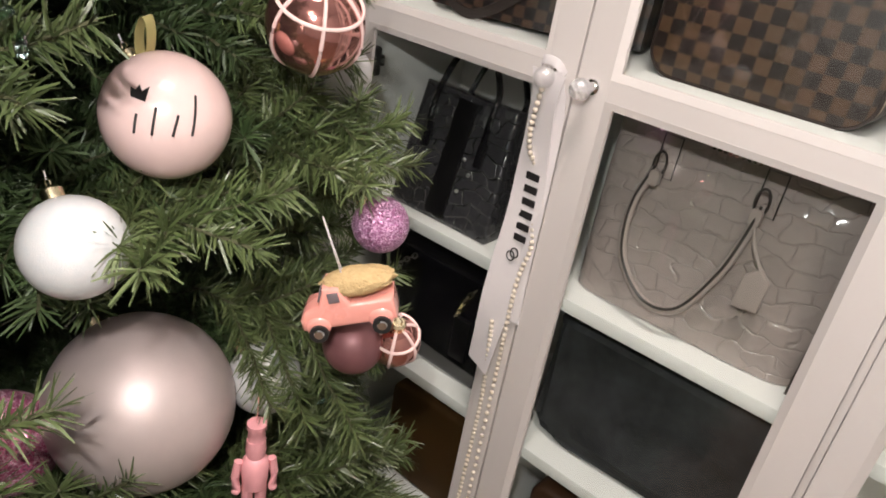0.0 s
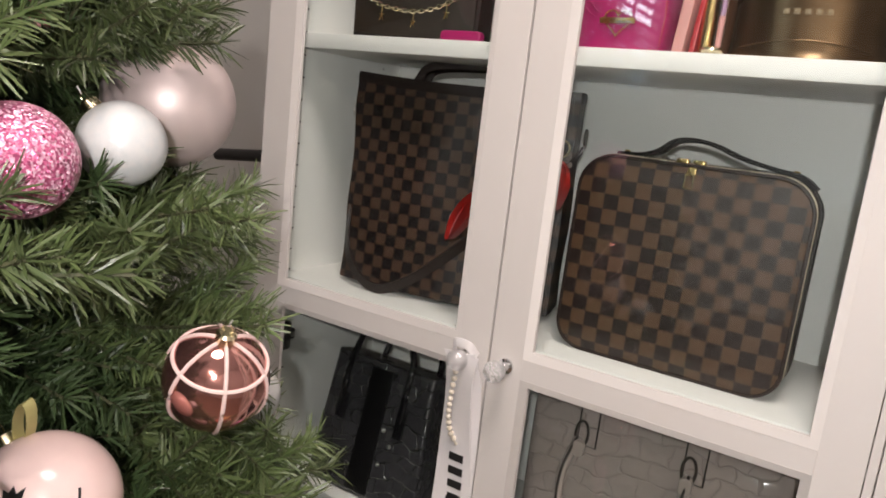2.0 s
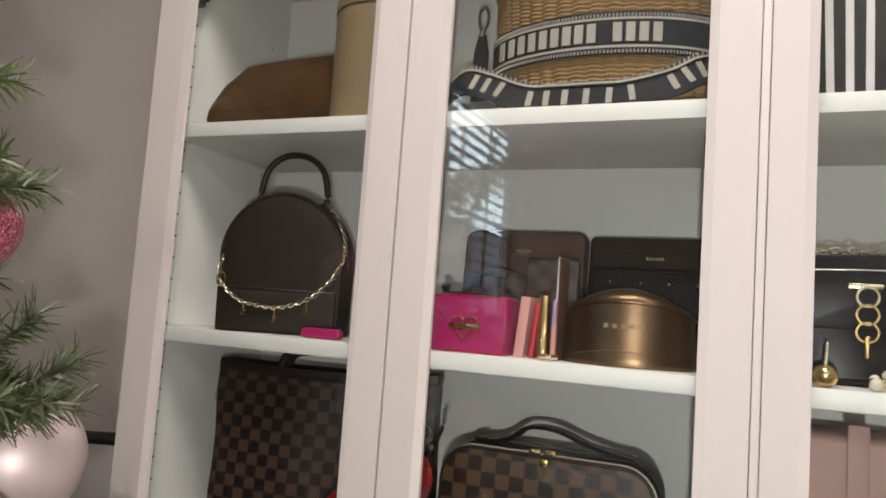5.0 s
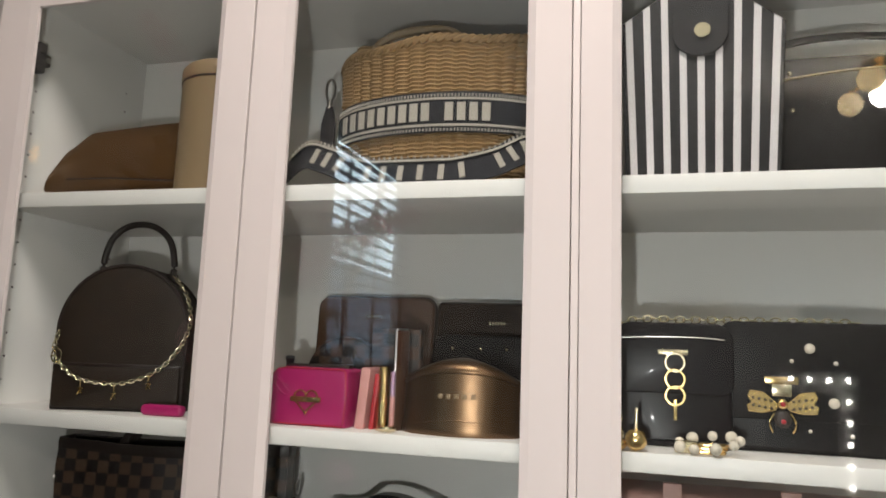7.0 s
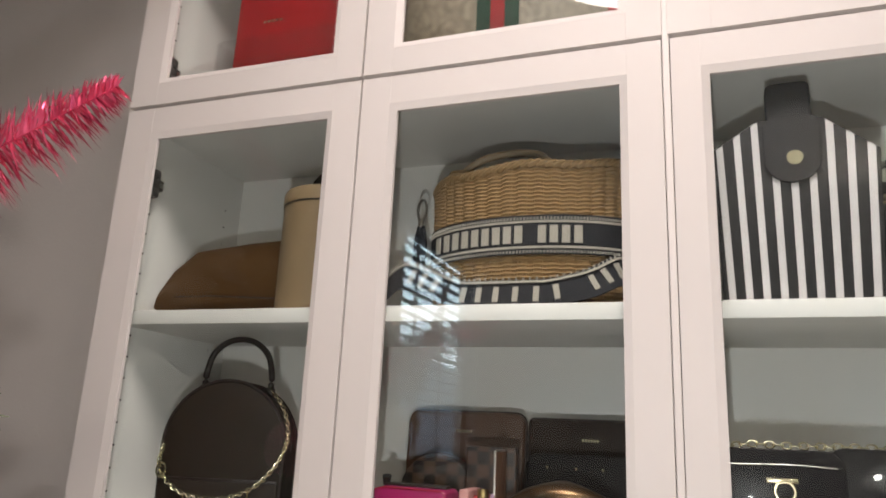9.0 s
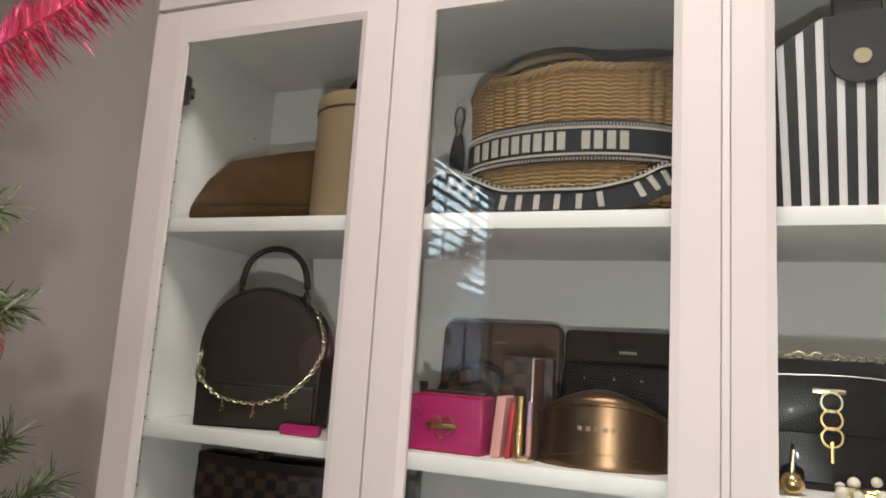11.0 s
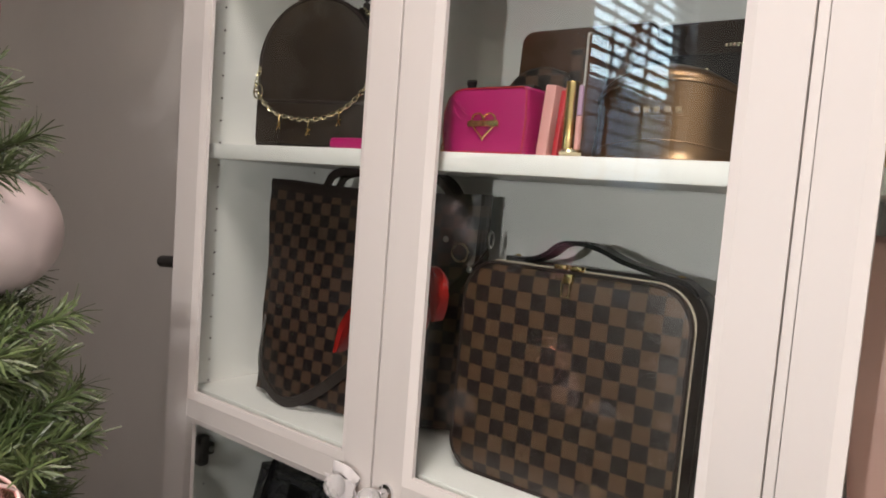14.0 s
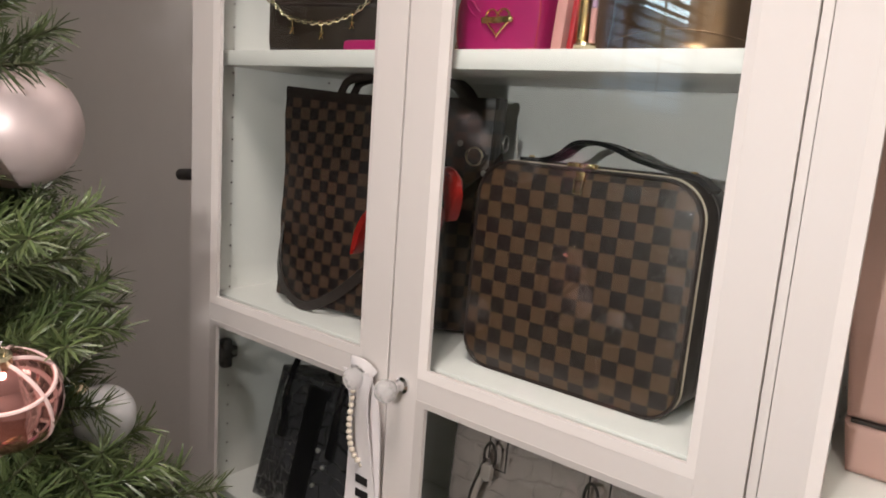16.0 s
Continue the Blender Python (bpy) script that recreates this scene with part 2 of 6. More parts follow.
BLACK_CROC = croc("black_embossed_leather", (0.040, 0.038, 0.042), (0.012, 0.012, 0.012), 0.024, 0.25)
PINK_BAG = material("dusty_pink_leather", (0.50, 0.30, 0.26), 0.5, colour2=(0.45, 0.27, 0.235), bump=0.15, bump_scale=400)
WHITE_STRIPE = material("white_canvas", (0.66, 0.62, 0.62), 0.7, bump=0.4, bump_scale=800)
BLACK_STRIPE = material("black_canvas", (0.012, 0.011, 0.012), 0.7, bump=0.4, bump_scale=800)
RED_LEATHER = material("red_leather", (0.38, 0.008, 0.012), 0.35, bump=0.15, bump_scale=500)
BEIGE_CANVAS = material("beige_logo_canvas", (0.36, 0.30, 0.22), 0.5, colour2=(0.13, 0.10, 0.07), scale=85, amount=1.0)
GREEN_WEB = material("green_webbing", (0.012, 0.045, 0.025), 0.7)
RED_WEB = material("red_webbing", (0.30, 0.012, 0.014), 0.7)
ACRYLIC = pane_glass("clear_acrylic", (0.96, 0.96, 0.96))
RIBBON = material("white_satin_ribbon", (0.78, 0.75, 0.75), 0.4, colour2=(0.70, 0.67, 0.68), scale=20, sheen=0.2)
PEARL = material("ivory_pearl", (0.72, 0.65, 0.54), 0.18, coat=0.5, vary=0.05)
INK = material("black_ink", (0.012, 0.011, 0.011), 0.6)
NEEDLE = material("pvc_pine_needles", (0.056, 0.086, 0.027), 0.42, colour2=(0.100, 0.124, 0.048), scale=30, amount=0.9, vary=0.28, spec=0.6)
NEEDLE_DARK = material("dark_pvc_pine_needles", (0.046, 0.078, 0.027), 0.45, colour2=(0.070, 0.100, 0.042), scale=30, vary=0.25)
TWIG = material("green_brown_wired_twig", (0.050, 0.052, 0.022), 0.7)
CABLE = material("green_light_cable", (0.01, 0.04, 0.03), 0.4)
PINK_GLITTER = glitter("pink_glitter", (0.50, 0.10, 0.22), (0.95, 0.65, 0.78), 700)
DEEP_GLITTER = glitter("deep_pink_glitter", (0.42, 0.055, 0.11), (0.9, 0.45, 0.52), 560)
LILAC_GLITTER = glitter("lilac_glitter", (0.35, 0.13, 0.27), (0.9, 0.6, 0.85), 800)
WHITE_GLITTER = material("iridescent_white", (0.59, 0.58, 0.575), 0.34, coat=0.4, colour2=(0.50, 0.53, 0.545), scale=160, amount=0.8, bump=0.14, bump_scale=900)
BLUSH = material("pearly_blush_paint", (0.64, 0.53, 0.515), 0.42, 0.35, coat=0.05, scale=10)
CHAMPAGNE = material("satin_champagne", (0.62, 0.52, 0.50), 0.46, 0.5, scale=12)
PINK_SHINE = material("glossy_pink", (0.70, 0.52, 0.49), 0.22, coat=0.6, scale=14)
ROSE_CHROME = material("rose_mirror", (0.62, 0.30, 0.27), 0.07, 0.95)
MAUVE = material("mauve_matte", (0.20, 0.085, 0.09), 0.45, 0.3)
PINK_PLASTIC = material("pink_painted_resin", (0.74, 0.34, 0.36), 0.42)
CORAL = material("coral_pink_enamel", (0.75, 0.32, 0.27), 0.28, coat=0.5, bump=0.1, bump_scale=200)
STRAW = material("yellow_bristle", (0.52, 0.38, 0.19), 0.8, colour2=(0.40, 0.27, 0.11), scale=200, bump=1.0, bump_scale=500)
TYRE = material("black_rubber", (0.01, 0.01, 0.01), 0.5)
WINDOW_GREY = material("grey_glazing_paint", (0.16, 0.13, 0.14), 0.2, coat=0.4)
FEATHER = material("pink_tinsel", (0.62, 0.05, 0.13), 0.22, 0.6, colour2=(0.75, 0.16, 0.26), scale=150)
GOLD_RIBBON = material("green_gold_ribbon", (0.42, 0.38, 0.16), 0.35, 0.3)
BULB = crystal("teal_bulb_glass", (0.55, 0.8, 0.8), 0.05)
# blind slats coloured dark: their backlit silhouette is put into the colour
BLIND = material("silhouette_dark_blind", (0.055, 0.058, 0.065), 0.6)
SKY = glow("sky_backdrop", (0.68, 0.86, 1.0), 9.0)
# roof panel glows: the dimmer daylight below the sky is put in as emission
ROOF_GLOW = glow("daylit_roof_glow", (0.42, 0.55, 0.72), 1.5)
WARM_GLOW = glow("warm_bulb", (1.0, 0.72, 0.38), 6.0)

# ---- mesh helpers ----


def smooth(bm, angle=40):
    lim = radians(angle)
    for f in bm.faces:
        f.smooth = True
    for e in bm.edges:
        if len(e.link_faces) == 2 and e.calc_face_angle(0) > lim:
            e.smooth = False
    return bm


def part(name, bm, mat, parent=None, label="", where=None):
    """Links a bmesh (or a ready mesh) as one mesh object under a thing or a part."""
    if isinstance(bm, bmesh.types.BMesh):
        me = bpy.data.meshes.new(name)
        bm.normal_update()
        smooth(bm)
        bm.to_mesh(me)
        bm.free()
    else:
        me = bm
    if mat is not None and not me.materials:
        me.materials.append(mat)
    ob = new(name, me)
    if parent is not None:
        ob.parent = parent
    if where is not None:
        ob.matrix_basis = where
    if label:
        ob["label"] = label
    return ob


def thing(name, label, category, where=None, group="", kind=""):
    ob = new(name)
    ob.empty_display_size = 0.05
    if where is not None:
        ob.matrix_basis = where
    return tagged(ob, label, category, group, kind)


def box(x0, x1, y0, y1, z0, z1, bevel=0.0, seg=2, bm=None):
    b = bmesh.new()
    bmesh.ops.create_cube(b, size=1, matrix=Matrix.Translation(((x0 + x1) / 2, (y0 + y1) / 2, (z0 + z1) / 2)) @ Matrix.Diagonal((x1 - x0, y1 - y0, z1 - z0, 1)))
    if bevel:
        bmesh.ops.bevel(b, geom=b.edges[:], offset=bevel, segments=seg, affect="EDGES", profile=0.5)
    return join(bm, b)


def join(bm, b):
    if bm is None:
        return b
    me = bpy.data.meshes.new("tmp")
    b.to_mesh(me)
    b.free()
    bm.from_mesh(me)
    bpy.data.meshes.remove(me)
    return bm


def ball(r, where=(0, 0, 0), stretch=(1, 1, 1), bm=None, u=24, v=16):
    b = bmesh.new()
    bmesh.ops.create_uvsphere(b, u_segments=u, v_segments=v, radius=r, matrix=Matrix.Translation(where) @ Matrix.Diagonal((*stretch, 1)))
    return join(bm, b)


def rod(p, q, r, r2=None, seg=12, bm=None):
    p, q = Vector(p), Vector(q)
    b = bmesh.new()
    m = Matrix.Translation((p + q) / 2) @ (q - p).to_track_quat("Z", "Y").to_matrix().to_4x4()
    bmesh.ops.create_cone(b, cap_ends=True, segments=seg, radius1=r, radius2=r if r2 is None else r2, depth=(q - p).length, matrix=m)
    return join(bm, b)


def curve_points(pts, n=40, closed=False):
    """A smooth line through a few points."""
    P = [Vector(p) for p in pts]
    k = len(P)
    out = []
    spans = k if closed else k - 1
    for i in range(spans):
        a, b, c, d = (P[(i + j - 1) % k] if closed else P[min(max(i + j - 1, 0), k - 1)] for j in range(4))
        m = max(2, n // spans)
        for s in range(m):
            t = s / m
            out.append(0.5 * ((2 * b) + (c - a) * t + (2 * a - 5 * b + 4 * c - d) * t * t + (3 * b - a - 3 * c + d) * t ** 3))
    if not closed:
        out.append(P[-1])
    return out


def tube(pts, r, sides=8, closed=False, flat=1.0, up=(0, 0, 1), bm=None, taper=None):
    """A round or flattened tube along points. flat: thickness across 'up' as a share of r."""
    b = bmesh.new()
    n = len(pts)
    rings = []
    for i, p in enumerate(pts):
        a = pts[(i - 1) % n] if closed or i else pts[0]
        c = pts[(i + 1) % n] if closed or i < n - 1 else pts[-1]
        t = (Vector(c) - Vector(a)).normalized()
        s = t.cross(Vector(up))
        if s.length < 1e-4:
            s = t.cross(Vector((0.3, 1, 0.1)))
        s.normalize()
        w = s.cross(t)
        k = r * (taper(i / (n - 1)) if taper else 1)
        rings.append([b.verts.new(Vector(p) + (s * math.cos(2 * math.pi * j / sides) * flat + w * math.sin(2 * math.pi * j / sides)) * k) for j in range(sides)])
    for i in range(n if closed else n - 1):
        A, B = rings[i], rings[(i + 1) % n]
        for j in range(sides):
            b.faces.new((A[j], A[(j + 1) % sides], B[(j + 1) % sides], B[j]))
    if not closed:
        b.faces.new(rings[0]), b.faces.new(rings[-1])
    bmesh.ops.recalc_face_normals(b, faces=b.faces[:])
    return join(bm, b)


def strip(pts, width, thick, across=(0, 0, 1), bm=None):
    """A flat band of some thickness along points; 'across' may be a vector or one per point."""
    b = bmesh.new()
    n, rows = len(pts), []
    for i, p in enumerate(pts):
        t = (Vector(pts[min(i + 1, n - 1)]) - Vector(pts[max(i - 1, 0)])).normalized()
        a = Vector(across[i] if isinstance(across, list) else across)
        a = (a - t * a.dot(t)).normalized()
        m = t.cross(a)
        p = Vector(p)
        rows.append([b.verts.new(p + a * u * width / 2 + m * v * thick / 2) for u, v in ((-1, -1), (1, -1), (1, 1), (-1, 1))])
    for i in range(n - 1):
        for j in range(4):
            b.faces.new((rows[i][j], rows[i][(j + 1) % 4], rows[i + 1][(j + 1) % 4], rows[i + 1][j]))
    b.faces.new(rows[0]), b.faces.new(rows[-1])
    bmesh.ops.recalc_face_normals(b, faces=b.faces[:])
    return join(bm, b)


def slab(outline, y0, y1, bevel=0.004, seg=3, bulge=0.0, bm=None):
    """A shape in x, z with thickness in y, its rims rounded and its faces a little swollen."""
    b = bmesh.new()
    front = [b.verts.new((x, y0, z)) for x, z in outline]
    back = [b.verts.new((x, y1, z)) for x, z in outline]
    k = len(outline)
    ff, bf = b.faces.new(front), b.faces.new(back[::-1])
    for i in range(k):
        b.faces.new((front[i], back[i], back[(i + 1) % k], front[(i + 1) % k]))
    bmesh.ops.recalc_face_normals(b, faces=b.faces[:])
    if bulge:
        for f, s in ((ff, -1), (bf, 1)):
            bmesh.ops.inset_individual(b, faces=[f], thickness=0.012)
            bmesh.ops.translate(b, verts=list(f.verts), vec=(0, s * bulge * 0.7, 0))
            bmesh.ops.inset_individual(b, faces=[f], thickness=0.02)
            bmesh.ops.translate(b, verts=list(f.verts), vec=(0, s * bulge * 0.3, 0))
    elif bevel:
        es = [e for e in b.edges if all(abs(v.co.y - y0) < 1e-6 for v in e.verts) or all(abs(v.co.y - y1) < 1e-6 for v in e.verts)]
        bmesh.ops.bevel(b, geom=es, offset=bevel, segments=seg, affect="EDGES", profile=0.5)
    return join(bm, b)


def round_rect(x0, x1, z0, z1, r, n=6, rb=None):
    rb = r if rb is None else rb
    out = []
    for cx, cz, rr, a0 in ((x1 - rb, z0 + rb, rb, -90), (x1 - r, z1 - r, r, 0), (x0 + r, z1 - r, r, 90), (x0 + rb, z0 + rb, rb, 180)):
        out += [(cx + rr * math.cos(radians(a0 + 90 * i / n)), cz + rr * math.sin(radians(a0 + 90 * i / n))) for i in range(n + 1)]
    return out


def lathe(profile, seg=32, bm=None, where=(0, 0, 0)):
    """A turned body from (radius, height) pairs."""
    b = bmesh.new()
    rows = [[b.verts.new((where[0] + r * math.cos(2 * math.pi * j / seg), where[1] + r * math.sin(2 * math.pi * j / seg), where[2] + z)) for j in range(seg)] for r, z in profile]
    for A, B in zip(rows, rows[1:]):
        for j in range(seg):
            b.faces.new((A[j], A[(j + 1) % seg], B[(j + 1) % seg], B[j]))
    b.faces.new(rows[0][::-1]), b.faces.new(rows[-1])
    bmesh.ops.recalc_face_normals(b, faces=b.faces[:])
    return join(bm, b)


def bars(n, x0, x1, z0, z1, y, gap=0.35, thick=0.0012, skip=()):
    """A row of n upright plain bars, for lettering that is not spelled out."""
    b = bmesh.new()
    w = (x1 - x0) / n
    for i in range(n):
        if i not in skip:
            box(x0 + w * (i + gap / 2), x0 + w * (i + 1 - gap / 2), y - thick, y, z0, z1, bm=b)
    return b


def chain(pts, r, wire, parent, mat, name="chain"):
    """Interlocked oval links along points, turned by a quarter from link to link."""
    b = bmesh.new()
    P = [Vector(p) for p in pts]
    dist = 0.0
    step, last, k = r * 2.3, P[0], 0
    for p, q in zip(P, P[1:]):
        seg = (q - p).length
        while dist <= seg:
            c = p + (q - p) * (dist / max(seg, 1e-6))
            t = (q - p).normalized()
            s = t.cross(Vector((0, 1, 0))).normalized() if k % 2 else t.cross(t.cross(Vector((0, 1, 0)))).normalized()
            ring = [c + t * math.cos(a) * r * 1.55 + s * math.sin(a) * r for a in (2 * math.pi * i / 10 for i in range(10))]
            tube(ring, wire, 5, True, bm=b)
            dist += step
            k += 1
        dist -= seg
    return part(name, b, mat, parent)


# ---- the room ----
def wall(name, *a):
    return tagged(part(name, box(*a), WALL), "plain grey painted wall", "wall", kind="structure")


wall("wall_north", -2.3, 2.5, 0.30, 0.42, 0.0, 2.75)
wall("wall_west", -2.42, -2.3, -5.5, 0.42, 0.0, 2.75)
wall("wall_east", 2.5, 2.62, -5.5, 0.42, 0.0, 2.75)
# short wall behind the camera with a window opening
WY0, WY1, WZ0, WZ1, WX = -2.82, -1.77, 1.42, 2.42, -0.70
wall("wall_south", WX, 2.5, -5.52, -5.4, 0.0, 2.75)
w = bmesh.new()
for a in ((-5.4, WY0, 0, 2.75), (WY1, -1.66, 0, 2.75), (WY0, WY1, 0, WZ0), (WY0, WY1, WZ1, 2.75)):
    box(WX - 0.12, WX, *a, bm=w)
box(-2.3, WX - 0.12, -1.78, -1.66, 0, 2.75, bm=w)
tagged(part("wall_inner", w, WALL), "grey painted wall with a window opening", "wall", kind="structure")
tagged(part("floor", box(-2.42, 2.62, -5.5, 0.42, -0.1, 0.0), FLOOR), "brown wooden floor", "floor", kind="structure")
tagged(part("ceiling", box(-2.42, 2.62, -5.5, 0.42, 2.75, 2.85), CEILING), "white painted ceiling", "ceiling", kind="structure")

window = thing("window_1", "divided window with an open slatted blind, bright sky behind", "window", kind="structure")
w = bmesh.new()
for y in (WY0, WY1 - 0.02):
    box(WX - 0.075, WX - 0.055, y, y + 0.02, WZ0, WZ1, bm=w)
for z in (WZ0, WZ1 - 0.02):
    box(WX - 0.075, WX - 0.055, WY0 + 0.02, WY1 - 0.02, z, z + 0.02, bm=w)
part("window_frame", w, DARK_EDGE, window)
for y in (-2.42, -2.075):
    part("mullion", box(WX - 0.069, WX - 0.060, y, y + 0.010, WZ0 + 0.02, WZ1 - 0.02), DARK_EDGE, window)
part("transom", box(WX - 0.073, WX - 0.057, WY0 + 0.02, WY1 - 0.02, 1.895, 1.913), DARK_EDGE, window)
me = None
for i in range(19):
    sl = part("slat", me or box(-0.014, 0.014, WY0 + 0.006, WY1 - 0.006, -0.0018, 0.0018, 0.0006, 1), BLIND if me is None else None, window, where=pose(WX - 0.03, 0, WZ0 + 0.03 + i * 0.049, 0, 2))
    me = sl.data
tagged(part("backdrop", box(WX - 0.52, WX - 0.50, -4.9, -1.86, 2.005, 3.6), SKY), "bright pale sky outside the window", "sky", kind="structure")
tagged(part("backdrop", box(WX - 0.52, WX - 0.50, -4.9, -1.86, 0.5, 2.003), ROOF_GLOW), "blue-grey roofs outside the window, daylight put in as glow", "roofs", kind="structure")

# ---- cabinets ----
DOOR_Z0, DOOR_Z1, RAIL_Z0, RAIL_Z1 = 0.085, 2.022, 1.026, 1.070
FRONT = -0.0055
SHELVES = (0.20, 0.483, 0.755, 1.066, 1.418, 1.710)


def moulding(x0, x1, z0, z1, w=0.0095, deep=-0.001, back=0.0045):
    """The mitred sloping rim round one opening: its inner edge is the opening."""
    b = bmesh.new()
    rings = []
    for g, y in ((w, FRONT), (0.0, deep), (0.0, back), (w, back)):
        rings.append([b.verts.new(p) for p in ((x0 - g, y, z0 - g), (x1 + g, y, z0 - g), (x1 + g, y, z1 + g), (x0 - g, y, z1 + g))])
    for A, B in zip(rings, rings[1:] + rings[:1]):
        for j in range(4):
            b.faces.new((A[j], A[(j + 1) % 4], B[(j + 1) % 4], B[j]))
    bmesh.ops.recalc_face_normals(b, faces=b.faces[:])
    return b


def knob_on(parent, x, z, label):
    k = part("knob", lathe([(0.0001, 0), (0.0095, 0), (0.0095, 0.003), (0.006, 0.005), (0.0045, 0.012), (0.008, 0.016), (0.0082, 0.018), (0.0001, 0.018)], 20), CHROME, parent, label, where=pose(x, FRONT, z, 90))
    b = bmesh.new()
    bmesh.ops.create_icosphere(b, subdivisions=2, radius=0.0135)
    for v in b.verts:
        v.co.z = max(v.co.z, -0.010)
    me = bpy.data.meshes.new("crystal")
    b.to_mesh(me)
    b.free()
    part("crystal", me, CRYSTAL, k, where=pose(0, 0, 0.029))


def hinge_on(parent, x, z, side):
    """A sprung hinge: cup on the door, arm and clip on the cabinet's side."""
    lo, hi = min(x, x + side * 0.013), max(x, x + side * 0.013)
    b = box(lo, hi, 0.024, 0.056, z - 0.009, z + 0.009, 0.002)
    rod((x + side * 0.004, 0.0195, z), (x + side * 0.004, 0.030, z), 0.015, seg=20, bm=b)
    box(min(x - side * 0.001, x + side * 0.016), max(x - side * 0.001, x + side * 0.016), 0.030, 0.046, z - 0.023, z - 0.006, 0.004, bm=b)
    box(min(x - side * 0.001, x + side * 0.016), max(x - side * 0.001, x + side * 0.016), 0.030, 0.046, z + 0.006, z + 0.023, 0.004, bm=b)
    h = part("hinge", b, DARK_HINGE, parent)
    part("screw", rod((x + side * 0.0125, 0.050, z), (x + side * 0.0142, 0.050, z), 0.0042, seg=12), METAL, h)


def door(parent, x0, x1, ox0, ox1, z0, z1, openings, hinge_side, knob=None):
    # each bar is a wide front lip with a narrower back, so that the glass sits in a rabbet
    b = box(x0, ox0 - 0.0093, FRONT, 0.0045, z0, z1, 0.0003, 1)
    d = part("door", box(x0 + 0.0005, ox0 - 0.030, 0.0040, 0.019, z0 + 0.0005, z1 - 0.0005, 0.0012, bm=b), WHITE, parent, "white framed glass door")
    b = box(ox1 + 0.0093, x1, FRONT, 0.0045, z0, z1, 0.0003, 1)
    part("stile", box(ox1 + 0.030, x1 - 0.0005, 0.0040, 0.019, z0 + 0.0005, z1 - 0.0005, 0.0012, bm=b), WHITE, d)
    edges = [z0] + [e for o in openings for e in (o[0] - 0.0095, o[1] + 0.0095)] + [z1]
    for a, b in zip(edges[::2], edges[1::2]):
        bar = box(ox0 - 0.0095, ox1 + 0.0095, FRONT + 0.0003, 0.0043, a, b)
        lo, hi = a + (0.0 if a == z0 else 0.008), b - (0.0 if b == z1 else 0.008)
        part("rail", box(ox0 - 0.030, ox1 + 0.030, 0.0038, 0.0187, lo, hi, bm=bar), WHITE, d)
    for a, b in openings:
        part("moulding", moulding(ox0, ox1, a, b), WHITE, d)
        p = part("pane", box(ox0 - 0.009, ox1 + 0.009, 0.0052, 0.0092, a - 0.007, b + 0.007), GLASS, d)
        p.visible_shadow = False
    if knob:
        knob_on(d, *knob)
    for z in (0.968, 1.915) if z1 < 2.1 else (2.11,):
        hinge_on(d, x0 + 0.0205 if hinge_side < 0 else x1 - 0.0205, z, -hinge_side)
    return d


def carcass(name, label, x0, x1, z0, z1, shelves, foot):
    c = thing(name, label, "cabinet")
    part("side_panel", box(x0, x0 + 0.018, 0.021, 0.285, foot, z1, 0.001), INSIDE, c)
    part("side_panel", box(x1 - 0.018, x1, 0.021, 0.285, foot, z1, 0.001), INSIDE, c)
    part("top_panel", box(x0 + 0.018, x1 - 0.018, 0.021, 0.285, z1 - 0.018, z1, 0.001), INSIDE, c)
    part("bottom_panel", box(x0 + 0.018, x1 - 0.018, 0.021, 0.285, z0, z0 + 0.02, 0.001), INSIDE, c)
    part("back_panel", box(x0 + 0.018, x1 - 0.018, 0.279, 0.284, z0 + 0.02, z1 - 0.018), INSIDE, c)
    me = None
    for z in shelves:
        sh = part("shelf", me or box(x0 + 0.019, x1 - 0.019, 0.023, 0.278, -0.0205, 0.0, 0.0012), INSIDE if me is None else None, c, where=pose(0, 0, z))
        me = sh.data
    # rows of small dark discs: the shade inside the shelf-pin holes, as colour
    holes = bmesh.new()
    zz = z0 + 0.12
    while zz < z1 - 0.06:
        for y in (0.05, 0.235):
            rod((x0 + 0.0175, y, zz), (x0 + 0.0187, y, zz), 0.0017, seg=8, bm=holes)
        zz += 0.032
    part("pin_hole_discs", holes, DARK_EDGE, c)["kind"] = "stuff"
    return c


cab = carcass("glass_cabinet", "tall white cabinet with two glass doors full of handbags", -0.407, 0.3985, 0.085, 2.022, SHELVES, 0.0)
part("plinth", box(-0.389, 0.3805, 0.04, 0.055, 0.0, 0.085), WHITE, cab)
OPEN = ((0.140, RAIL_Z0), (RAIL_Z1, 1.972))
door(cab, -0.4065, -0.0015, -0.347, -0.0525, DOOR_Z0, DOOR_Z1, OPEN, -1, (-0.026, 1.047, "faceted crystal knob"))
part("filler", box(0.3938, 0.4066, 0.0205, 0.0208, 0.09, 2.395, bm=box(0.3962, 0.4042, -0.0032, 0.0204, 0.09, 2.395, 0.0008)), WHITE, cab)
door(cab, 0.0015, 0.3951, 0.0535, 0.3455, DOOR_Z0, DOOR_Z1, OPEN, 1, (0.024, 1.047, "faceted crystal knob"))
cab2 = carcass("glass_cabinet", "tall white cabinet with glass doors holding bags and jewellery", 0.402, 1.205, 0.085, 2.022, SHELVES, 0.0)
part("plinth", box(0.42, 1.187, 0.04, 0.055, 0.0, 0.085), WHITE, cab2)
door(cab2, 0.4053, 0.7985, 0.4480, 0.7465, DOOR_Z0, DOOR_Z1, OPEN, -1, (0.775, 1.047, "faceted crystal knob"))
door(cab2, 0.8015, 1.2035, 0.8535, 1.150, DOOR_Z0, DOOR_Z1, OPEN, 1, (0.825, 1.047, "faceted crystal knob"))
